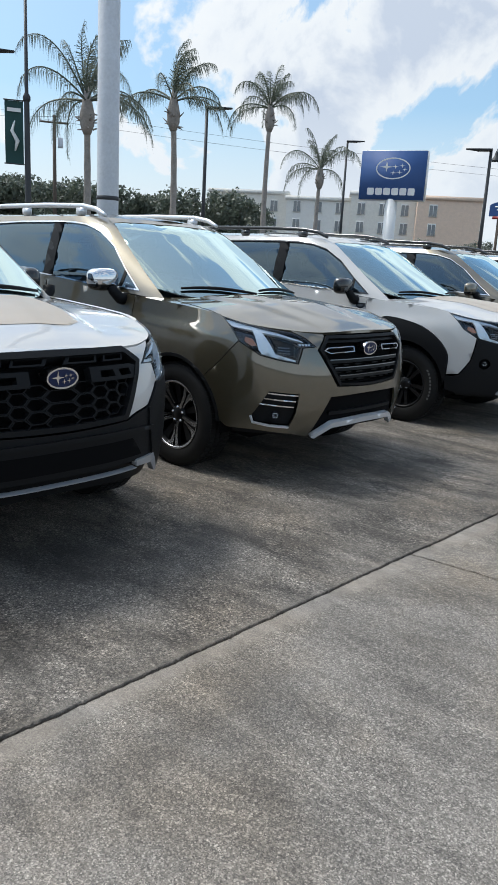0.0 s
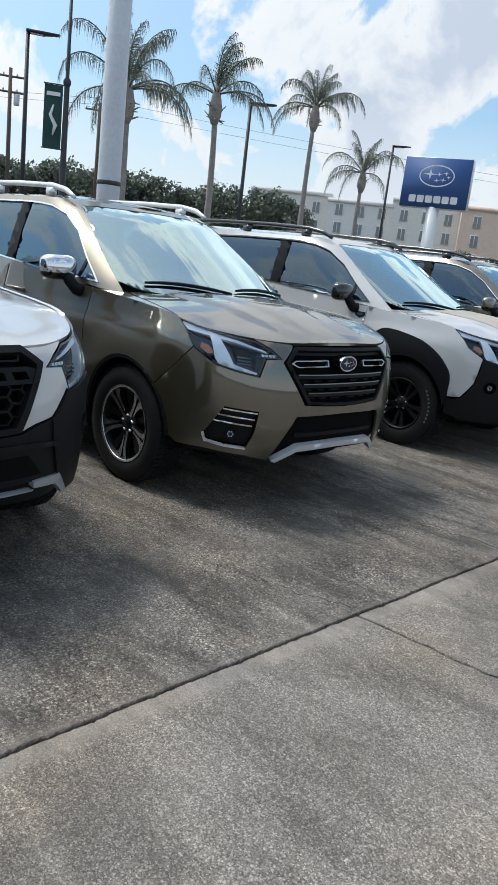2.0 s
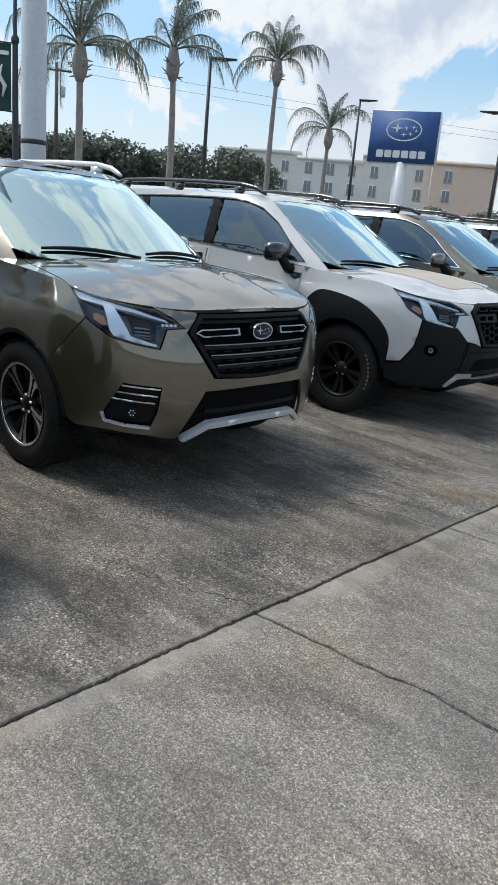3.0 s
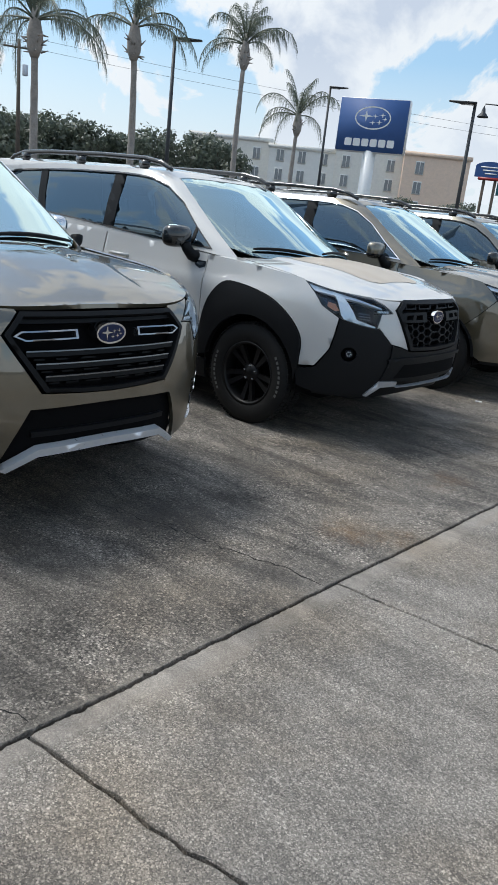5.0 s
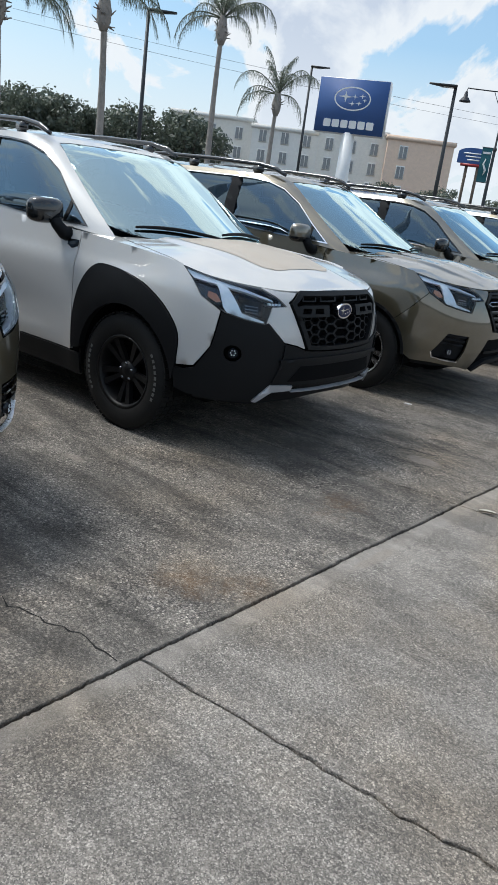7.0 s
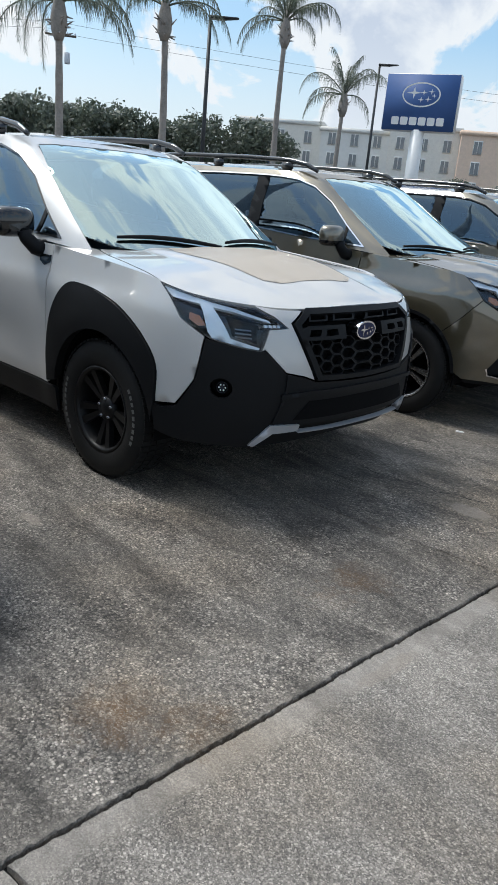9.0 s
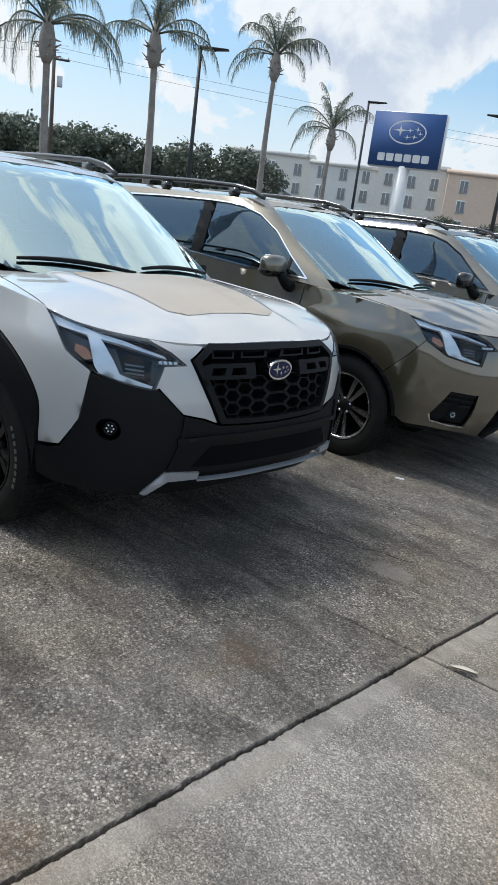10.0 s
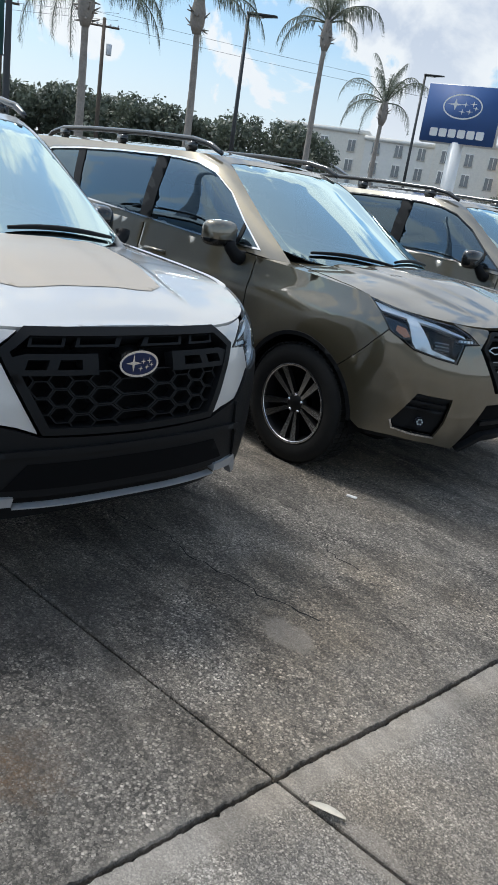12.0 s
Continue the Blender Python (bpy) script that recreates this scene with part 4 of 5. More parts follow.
        patch(bm, [inset([(x, -sd * -y * 1.0) if sd < 0 else (x, y) for x, y in topl], 0.002)], cap, 0, 0.015, 0.045, False)
        part("fender_top", bm, paint, car)
        frame_loop = [(0.605, 1.09)] + [(0.600, 1.165), (0.585, 1.30), (0.565, 1.45), (0.548, 1.56), (0.545, 1.625), (0.545, 1.655)] + [(float(s), 1.655) for s in np.linspace(0.7, gx_(-3.5, 1.655), 14)] + gline([(-3.58, 1.5), (-3.62, 1.21), (-2.6, 1.185), (-1.62, 1.158), (-0.6, 1.118)])
        dlo = gline(DOOR_GLASS[:-1] + REAR_DOOR_GLASS[1:4] + QUARTER_GLASS[1:] + [(-2.60, 1.248), (-1.575, 1.188)])
        panel("side_frame", [flipped(frame_loop, sd), flipped(dlo, sd)], paint, car, gh, gap=0.0, thick=0.03)
        bm = bmesh.new()
        patch(bm, [flipped(dlo, sd), inset(flipped(dlo, sd), 0.011)], gh, 0.006, 0.012, 0.03)
        part("window_trim", bm, trim, car, "bright window surround" if trim == CHROME else "black window surround")
        for nm, loop, g in (("door_window", DOOR_GLASS, SIDE_GLASS), ("rear_door_window", REAR_DOOR_GLASS, REAR_GLASS), ("quarter_window", QUARTER_GLASS, REAR_GLASS)):
            bm = bmesh.new()
            patch(bm, [inset(flipped(gline(loop), sd), -0.007)], gh, -0.008, 0, 0.035)
            part(nm, bm, g, car, "tinted side window")
        for pts in ([(-1.575, 1.188), (-1.60, 1.612), (-1.725, 1.614), (-1.70, 1.192)], [(-2.50, 1.242), (-2.62, 1.596), (-2.72, 1.592), (-2.60, 1.25)], [(-0.745, 1.14), (-0.735, 1.30), (-0.705, 1.275), (-0.715, 1.14)]):
            bm = bmesh.new()
            patch(bm, [flipped(gline(pts), sd)], gh, -0.003, 0.01, 0.05)
            part("window_pillar", bm, BLACK_PLASTIC, car)
        mirror(car, -sd, shell)
        # roof rail
        ry = -sd * 0.60
        z0 = 1.69
        pts = [(-1.18, ry, z0 - 0.025), (-1.30, ry, z0 + 0.022), (-1.48, ry, z0 + 0.048), (-2.0, ry, z0 + 0.058), (-2.7, ry, z0 + 0.054), (-3.12, ry, z0 + 0.038), (-3.28, ry, z0 + 0.0), (-3.34, ry, z0 - 0.03)]
        dense = [tuple(np.array(p) + (np.array(q) - np.array(p)) * k / 4) for p, q in zip(pts[:-1], pts[1:]) for k in range(4)] + [pts[-1]]
        bm = bmesh.new()
        tube(bm, dense, [0.014 + 0.006 * min(1, k / 3, (len(dense) - 1 - k) / 3) for k in range(len(dense))], 10)
        for v in bm.verts:
            v.co.y = ry + (v.co.y - ry) * 0.85
        rail = part("roof_rail", bm, rail_mat, car, "raised roof rail")
        for fx in (-1.50, -2.30, -3.10):
            bm = bmesh.new()
            box(bm, fx - 0.06, fx + 0.06, ry - 0.017, ry + 0.017, z0 - 0.03, z0 + 0.045, 0.012)
            part("rail_foot", bm, rail_mat, rail)
    if off:
        for sd in (1, -1):
            bm = bmesh.new()
            patch(bm, [flipped(side_line([(-0.50, 1.055), (-0.60, 1.055), (-0.60, 1.02), (-0.55, 1.0), (-0.50, 1.02)]), sd)], low, 0.004, 0.004, 0.03)
            b = part("side_badge", bm, GLOSS_BLACK, car, "small black shield badge", smooth=False)
            bm = bmesh.new()
            patch(bm, [flipped(side_line([(-0.515, 1.042), (-0.585, 1.042), (-0.57, 1.022), (-0.53, 1.022)]), sd)], low, 0.007, 0.003, 0.03)
            part("badge_mark", bm, DARK_CHROME, b, smooth=False)
    # hood
    hood_edge = [(float(a), float(b)) for a, b, _ in EDGE[:: 3] if a > 0.345]
    cut = [(0.345, -0.826), (0.20, -0.806), (0.0, -0.775), (-0.15, -0.752), (-0.24, -0.728), (-0.31, -0.70)]
    rear = [(-0.245, -0.60), (-0.16, -0.45), (-0.10, -0.25), (-0.075, 0.0)]
    half = hood_edge + cut + rear
    hood_loop = half + [(x, -y) for x, y in half[::-1] if abs(y) > 1e-6]
    bm = bmesh.new()
    patch(bm, [inset(hood_loop, 0.0025)], cap, 0.002, 0.018, 0.021, flip=False)
    hood = part("hood", bm, paint, car, "creased hood reflecting the sky")
    if off:
        dec = [(0.60, 0.0), (0.60, -0.27), (0.55, -0.345), (0.0, -0.43), (-0.10, -0.40), (-0.05, -0.15), (-0.04, 0.0)]
        dec = [(x - 0.02, y) for x, y in dec]
        bm = bmesh.new()
        patch(bm, [dec + [(x, -y) for x, y in dec[::-1] if y]], cap, 0.0042, 0.0, 0.021, flip=False)
        part("hood_decal", bm, DECAL_SHEEN, hood, "dark anti-glare hood film with its sky sheen painted tan")
    # cowl, wipers, windscreen
    bm = bmesh.new()
    cowl = [(-0.06, 0), (-0.08, -0.25), (-0.14, -0.45), (-0.22, -0.60), (-0.29, -0.70), (-0.46, -0.74), (-0.36, -0.5), (-0.26, 0)]
    patch(bm, [cowl + [(x, -y) for x, y in cowl[::-1] if y]], cap, -0.022, 0, 0.05, flip=False)
    part("cowl", bm, BLACK_PLASTIC, car)
    ws = [(0, 1.105), (0.25, 1.110), (0.45, 1.130), (0.598, 1.165), (0.583, 1.30), (0.563, 1.45), (0.546, 1.56), (0.530, 1.612), (0.40, 1.622), (0, 1.628)]
    bm = bmesh.new()
    patch(bm, [both(ws)], gh, -0.003, 0.0, 0.03)
    part("windshield", bm, WINDSHIELD, car, "raked windshield reflecting clouds")
    bm = bmesh.new()
    patch(bm, [both(ws), inset(both(ws), 0.028)], gh, -0.010, 0.0, 0.03)
    part("windshield_border", bm, GLOSS_BLACK, car)
    for y0, y1 in ((0.62, 0.02), (-0.05, -0.60)):
        bm = bmesh.new()
        pts = []
        for q in np.linspace(0, 1, 10):
            y = y0 + (y1 - y0) * q
            z = 1.145 + 0.03 * math.sin(q * 2.4)
            s = math.asin(min(1, abs(y) / float(GW(z))) ** (NG / 2)) / (math.pi / 2)
            p = np.array(gh(s if y < 0 else -s, z))
            pts.append((float(p[0]) + 0.014, y, float(p[2]) + 0.008))
        tube(bm, pts, [0.006 + 0.006 * math.sin(q * math.pi) for q in np.linspace(0.1, 0.9, 10)], 6)
        part("wiper", bm, BLACK_PLASTIC, car)
    # roof
    edge = [(float(a), float(b)) for a, b, _ in ROOF_EDGE[::4]]
    rl = edge + [(-3.52, -0.5)] + [(-3.56, 0.5)] + [(x, -y) for x, y in edge[::-1] if y < -1e-6]
    bm = bmesh.new()
    patch(bm, [inset(rl, 0.001)], roof, 0.0, 0.02, 0.07, flip=False)
    part("roof_panel", bm, paint, car)
    bm = bmesh.new()
    patch(bm, [both([(0, 1.630), (0.40, 1.624), (0.530, 1.614), (0.546, 1.60), (0.546, 1.655), (0, 1.655)])], gh, 0, 0.01, 0.05)
    part("roof_header", bm, paint, car)
    # hidden shell, floor and tail
    bm = bmesh.new()
    for sd in (1, -1):
        sh = [(0.84, 0.25)] + arch(0, 0.43, 0, 178, 12) + side_line([(-0.43, 0.25), (-2.22, 0.25)]) + arch(-2.67, 0.43, 2, 178, 12) + [(sx(-3.12, .3), 0.26), (5.41, 0.26)] + edge_run(5.41, 0.84, 20, -0.01)
        patch(bm, [flipped(sh, sd)], low, -0.022, 0, 0.12)
    patch(bm, [both([(0, 0.30), (0.8, 0.30), (0.84, 0.9), (0.84, 1.0), (0.5, 0.97), (0, 0.95)])], low, -0.095, 0, 0.1)
    box(bm, -3.5, 0.45, -0.62, 0.62, 0.24, 0.30, 0.02)
    box(bm, -3.60, -3.45, -0.60, 0.60, 1.15, 1.62, 0.02)
    part("underbody", bm, HOLLOW_SHADE, car)
    # cabin
    bm = bmesh.new()
    box(bm, -0.62, -0.28, -0.70, 0.70, 0.75, 1.085, 0.06)
    part("dashboard", bm, CABIN, car)
    bm = bmesh.new()
    box(bm, -3.3, -0.3, -0.78, 0.78, 0.30, 0.45, 0.03)
    for sd in (1, -1):
        box(bm, -2.9, -0.5, sd * 0.80 - 0.03, sd * 0.80 + 0.03, 0.4, 1.10, 0.02)
    part("cabin_floor", bm, CABIN, car)
    bm = bmesh.new()
    lathe(bm, [(0.185 + 0.016 * math.cos(a), 0.016 * math.sin(a)) for a in np.linspace(0, math.tau, 9)], 28, "x")
    box(bm, -0.01, 0.02, -0.18, 0.18, -0.03, 0.03, 0.01)
    box(bm, 0.0, 0.03, -0.06, 0.06, -0.17, 0.05, 0.01)
    bmesh.ops.transform(bm, matrix=pose(-0.80, 0.38, 1.02, 0, 24, 0), verts=bm.verts)
    part("steering_wheel", bm, CABIN, car)
    for y in (0.38, -0.38):
        bm = bmesh.new()
        box(bm, -1.55, -1.02, y - 0.25, y + 0.25, 0.52, 0.68, 0.05)
        box(bm, -0.08, 0.08, -0.24, 0.24, 0.0, 0.62, 0.06, pose(-1.58, y, 0.62, 0, -14, 0))
        seat = part("seat", bm, CLOTH, car)
        bm = bmesh.new()
        box(bm, -0.05, 0.05, -0.13, 0.13, 0.66, 0.86, 0.04, pose(-1.58, y, 0.62, 0, -14, 0))
        part("headrest", bm, CLOTH, seat)
    bm = bmesh.new()
    box(bm, -2.55, -2.05, -0.65, 0.65, 0.50, 0.66, 0.06)
    box(bm, -0.08, 0.08, -0.65, 0.65, 0.0, 0.60, 0.06, pose(-2.55, 0, 0.62, 0, -16, 0))
    part("rear_bench", bm, CLOTH, car)
    bm = bmesh.new()
    box(bm, -0.02, 0.02, -0.12, 0.12, -0.03, 0.03, 0.012, pose(-0.86, 0, 1.50, 0, 15, 0))
    part("cabin_mirror", bm, CABIN, car)
    if not off:
        bm = bmesh.new()
        box(bm, -1.35, -1.18, -0.735, -0.732, 1.40, 1.45, 0.001, pose(0, 0, 0, 0, 0, 0))
        part("window_sticker", bm, PAPER, car)
    return car


# ---- ground ----
CONCRETE_NEAR = concrete("worn_concrete_drive", (0.845, 0.762, 0.665), 0.32, 0.28, 150.0, 0.55)
CONCRETE_BAY = concrete("worn_concrete_bays", (0.735, 0.657, 0.565), 0.56, 0.44, 118.0, 1.0)
ASPHALT = plain("asphalt", (0.07, 0.07, 0.07), 0.9, grain=40, vary=0.3, bump=0.4)
bm = bmesh.new()
bmesh.ops.create_grid(bm, x_segments=8, y_segments=8, size=900)
for v in bm.verts:
    v.co.z = -0.035
ground = tagged(part("ground", bm, ASPHALT, None, smooth=False), "dark asphalt ground running to the horizon", "ground", kind="structure")


def ragged(p, q, wobble, seed, n=26):
    """A crack's wandering line from p to q."""
    r = random.Random(seed)
    a, b = np.array(p, float), np.array(q, float)
    d = (b - a) / np.linalg.norm(b - a)
    nn = np.array((-d[1], d[0]))
    out, off = [], 0.0
    for k in range(n + 1):
        t = k / n
        off = off * 0.8 + r.uniform(-wobble, wobble)
        out.append(tuple(a + (b - a) * t + nn * off * math.sin(math.pi * min(1, t * 6 + 0.02) / 2)))
    return out


def slab(name, loop, mat, parent):
    """One slab: its rim crumbled and rounded off into the joint."""
    rr = random.Random(len(loop))
    mid = (min(p[0] for p in loop) + max(p[0] for p in loop)) / 2
    bm = bmesh.new()
    rings = [inset(loop, g) for g in (0.0048, 0.0062, 0.0092)]
    chip = [max(0.0, rr.gauss(0, 0.0026)) for _ in loop]
    rings[1:] = [[(x + rr.uniform(-0.002, 0.002) + g * (0.9 if x > mid else -0.9) * -1, y + rr.uniform(-0.002, 0.002)) for (x, y), g in zip(r, chip)] for r in rings[1:]]
    zs = (-0.03, -0.005, 0.0)
    vr = [[bm.verts.new((x, y, z)) for x, y in r] for r, z in zip(rings, zs)]
    for a, b in zip(vr[:-1], vr[1:]):
        for k in range(len(a)):
            bm.faces.new((a[k], a[(k + 1) % len(a)], b[(k + 1) % len(a)], b[k]))
    top = bm.faces.new(vr[-1])
    bmesh.ops.recalc_face_normals(bm, faces=bm.faces)
    if top.normal.z < 0:
        bmesh.ops.reverse_faces(bm, faces=bm.faces)
    bmesh.ops.triangulate(bm, faces=[top])
    return part(name, bm, mat, parent, smooth=False)


JOINT_DIRT = plain("joint_filler", (0.012, 0.011, 0.010), 0.95, grain=80, vary=0.4)
bm = bmesh.new()
box(bm, -26, 14, -26, 60, -0.034, -0.022)
lot = tagged(part("pavement", bm, JOINT_DIRT, None, smooth=False), "weathered exposed-aggregate concrete slabs with dark joints", "pavement", kind="structure")
JY = [-24.0, -12.0, -5.3, 6.883, 19.0, 31.0, 43.0, 58.0]
SKEW = 0.14            # the cross joints run a little askew
wob = ragged((0.0, -26.0), (0.0, 61.0), 0.0022, 3, 1900)
wob_y, wob_x = [p[1] for p in wob], [p[0] for p in wob]
rc = random.Random(17)
wob = [(float(np.interp(y, wob_y, wob_x)) + rc.uniform(-0.0025, 0.0025), float(y)) for y in np.concatenate([np.arange(-26, -1.5, 0.08), np.arange(-1.5, 13, 0.013), np.arange(13, 61, 0.08)])]
seam_x = lambda y: float(np.interp(y, [p[1] for p in wob], [p[0] for p in wob]))


def corner(x, y):
    return (x, y + SKEW * x)


for y0, y1 in zip(JY[:-1], JY[1:]):
    seam = [(seam_x(y0), y0)] + [p for p in wob if y0 + 0.02 < p[1] < y1 - 0.02] + [(seam_x(y1), y1)]
    for x0, x1 in ((-18.0, -9.2), (-26, -18), (6.5, 14)):
        slab("slab", [corner(x0, y0), corner(x1, y0), corner(x1, y1), corner(x0, y1)], CONCRETE_BAY if x0 < 0 else CONCRETE_NEAR, lot)
    slab("slab", [corner(-9.2, y0)] + seam + [corner(-9.2, y1)], CONCRETE_BAY, lot)
    if y0 != -5.3:
        slab("slab", seam[::-1] + [corner(6.5, y0), corner(6.5, y1)], CONCRETE_NEAR, lot)
        continue
    # here the drive is cracked across
    cracks = [ragged((seam_x(3.17), 3.17), (6.5, 3.95), 0.012, 11, 170), ragged((seam_x(4.61), 4.61), (6.5, 5.30), 0.011, 12, 170)]
    stops = [y0, 3.17, 4.61, y1]
    for i in range(3):
        run = [p for p in seam if stops[i] + 0.02 < p[1] < stops[i + 1] - 0.02]
        lower = [(seam_x(y0), y0), corner(6.5, y0)] if i == 0 else cracks[i - 1]
        upper = [(seam_x(y1), y1), corner(6.5, y1)] if i == 2 else cracks[i]
        slab("slab", lower + upper[::-1] + run[::-1], CONCRETE_NEAR, lot)


def hairline(p, q, seed, wide, wobble, n=40):
    """A fine crack in a slab, tapering out."""
    bm = bmesh.new()
    line = ragged(p, q, wobble, seed, n)
    r = random.Random(seed)
    vs = []
    for k, (x, y) in enumerate(line):
        w = wide * (1 - 0.8 * k / n) * r.uniform(0.4, 1.3)
        vs.append((bm.verts.new((x, y - w, 0.0012)), bm.verts.new((x, y + w, 0.0012))))
    for a, b in zip(vs[:-1], vs[1:]):
        bm.faces.new((a[0], b[0], b[1], a[1]))
    part("crack", bm, JOINT_DIRT, lot, smooth=False)


hairline((-0.03, 4.54), (-1.3, 4.30), 31, 0.005, 0.02)
hairline((-0.04, 3.20), (-0.9, 2.9), 32, 0.003, 0.02)
hairline((-0.5, 7.55), (-2.2, 7.25), 33, 0.004, 0.03)
hairline((-0.7, 8.0), (-1.9, 8.35), 34, 0.003, 0.03)

# ---- the row of cars ----
offroad = suv("offroad", WHITE, GLOSS_BLACK, GLOSS_BLACK, GLOSS_BLACK, "white sport utility vehicle with matte black cladding and black wheels")
road = suv("twist", OLIVE, CHROME, CHROME, SILVER, "olive green sport utility vehicle with chrome mirrors and silver rails")
split = suv("split", OLIVE, OLIVE, CHROME, GLOSS_BLACK, "olive green sport utility vehicle with black rails and ten-spoke wheels")
plain_suv = suv("split", BRONZE, GLOSS_BLACK, GLOSS_BLACK, GLOSS_BLACK, "grey-green sport utility vehicle with black mirrors and rails")
CAR_POSES = {"offroad": (-1.923, 6.934, 2.6), "road": (-1.957, 4.181, 0.6), "split": (-1.936, 9.488, 4.6), "plain": (-1.97, 12.20, 3.0)}
for ob, k in ((offroad, "offroad"), (road, "road"), (split, "split"), (plain_suv, "plain")):
    x, y, a = CAR_POSES[k]
    ob.matrix_basis = pose(x, y, 0, 0, 0, a)
copy_thing(offroad, pose(-1.815, 1.73, 0, 0, 0, 0.5))
for k, (x, y, a) in enumerate(((-2.0, 15.0, 2.0), (-2.0, 17.75, 1.0), (-2.05, 20.5, 2.0), (-2.0, 23.2, 1.5))):
    copy_thing(plain_suv if k % 2 else split, pose(x, y, 0, 0, 0, a))


# ---- poles, signs, palms, buildings behind the row ----
GALV = plain("galvanised_steel", (0.58, 0.60, 0.63), 0.5, 0.1, grain=30, vary=0.12, dirt=0.1)
DARK_METAL = plain("dark_bronze_metal", (0.045, 0.047, 0.05), 0.5, 0.3, grain=40)
SIGN_BLUE = plain("blue_sign_face", (0.040, 0.100, 0.28), 0.6, grain=10, vary=0.06)
SIGN_WHITE = plain("white_sign_face", (0.80, 0.80, 0.78), 0.35, grain=10, vary=0.04)
SIGN_RED = plain("red_sign_face", (0.35, 0.03, 0.03), 0.4)
TEAL = plain("teal_banner_cloth", (0.03, 0.13, 0.15), 0.8)
GREEN_CLOTH = plain("dark_green_banner_cloth", (0.02, 0.065, 0.06), 0.8)
WOOD = plain("weathered_pole_wood", (0.11, 0.085, 0.065), 0.9, grain=20, vary=0.25, bump=0.3)
BARK = plain("palm_bark", (0.30, 0.27, 0.24), 0.9, grain=14, vary=0.3, bump=0.5)
TREE_BARK = plain("tree_bark", (0.09, 0.07, 0.055), 0.95, grain=12, vary=0.3)
# foliage greens are lightened to paint in the haze of distance
FROND_HAZED = leafy("palm_frond_hazed", (0.08, 0.10, 0.075), (0.26, 0.28, 0.21))
LEAF_HAZED = leafy("tree_leaves_hazed", (0.055, 0.07, 0.052), (0.17, 0.195, 0.14))
CREAM = plain("cream_stucco", (0.80, 0.76, 0.68), 0.9, grain=3, vary=0.06, dirt=0.1)
PINK = plain("apricot_stucco", (0.80, 0.61, 0.47), 0.9, grain=3, vary=0.06, dirt=0.1)
PALE = plain("pale_trim_stucco", (0.78, 0.76, 0.71), 0.9, grain=3, vary=0.05)
PANE = plain("dark_window_pane", (0.22, 0.23, 0.235), 0.25, coat=0.3)


def root(name, label, category, at, turn=0.0, group="", kind=""):
    ob = new(name)
    ob.matrix_basis = pose(*at, 0, 0, turn)
    return tagged(ob, label, category, group, kind)


def thick_pole(x, y):
    p = root("steel_pole", "tall pale grey round steel pole with a collar, behind the cars", "pole", (x, y, 0))
    bm = bmesh.new()
    tube(bm, [(0, 0, -0.02), (0, 0, 2.1), (0, 0, 9.5)], [0.135, 0.133, 0.118], 24)
    part("shaft", bm, GALV, p)
    bm = bmesh.new()
    lathe(bm, [(0.134, 2.02), (0.142, 2.03), (0.142, 2.06), (0.134, 2.07)], 24, "z")
    part("collar", bm, DARK_METAL, p)
    bm = bmesh.new()
    lathe(bm, [(0.001, 0.6), (0.26, 0.6), (0.30, 0.55), (0.30, -0.02)], 24, "z")
    part("footing", bm, CONCRETE_BAY, p)


def lot_lamp(x, y, h, turn):
    p = root("parking_lamp", "tall dark parking lot lamp with a flat angled head", "lamp post", (x, y, 0), turn, "parking lamps")
    bm = bmesh.new()
    tube(bm, [(0, 0, -0.03), (0, 0, h)], [0.13, 0.09], 8)
    part("shaft", bm, DARK_METAL, p)
    bm = bmesh.new()
    box(bm, -0.1, 1.5, -0.26, 0.26, h - 0.06, h + 0.08, 0.03, None)
    for v in bm.verts:
        if v.co.z < h:
            v.co.x = v.co.x * 0.55
    part("lamp_head", bm, DARK_METAL, p)
    bm = bmesh.new()
    box(bm, 0.1, 0.7, -0.18, 0.18, h - 0.075, h - 0.055, 0.004)
    part("lamp_lens", bm, SIGN_WHITE, p)


def utility_pole(x, y, h, turn, arms=1):
    p = root("utility_pole", "wooden utility pole with a crossarm and insulators", "utility pole", (x, y, 0), turn)
    bm = bmesh.new()
    tube(bm, [(0, 0, -0.03), (0, 0, h)], [0.2, 0.13], 10)
    part("shaft", bm, WOOD, p)
    for k in range(arms):
        bm = bmesh.new()
        z = h - 0.6 - k * 1.1
        box(bm, -1.2, 1.2, -0.07, 0.07, z - 0.07, z + 0.07, 0.015)
        arm = part("crossarm", bm, WOOD, p)
        for q in (-1.1, -0.5, 0.5, 1.1):
            bm = bmesh.new()
            lathe(bm, [(0.05, z + 0.07), (0.07, z + 0.16), (0.03, z + 0.26), (0.001, z + 0.28)], 10, "z", (q, 0, 0))
            part("insulator", bm, GALV, arm)
    bm = bmesh.new()
    lathe(bm, [(0.001, h - 2.6), (0.2, h - 2.6), (0.22, h - 2.5), (0.22, h - 1.8), (0.001, h - 1.75)], 12, "z", (0.5, 0, 0))
    part("transformer", bm, GALV, p)


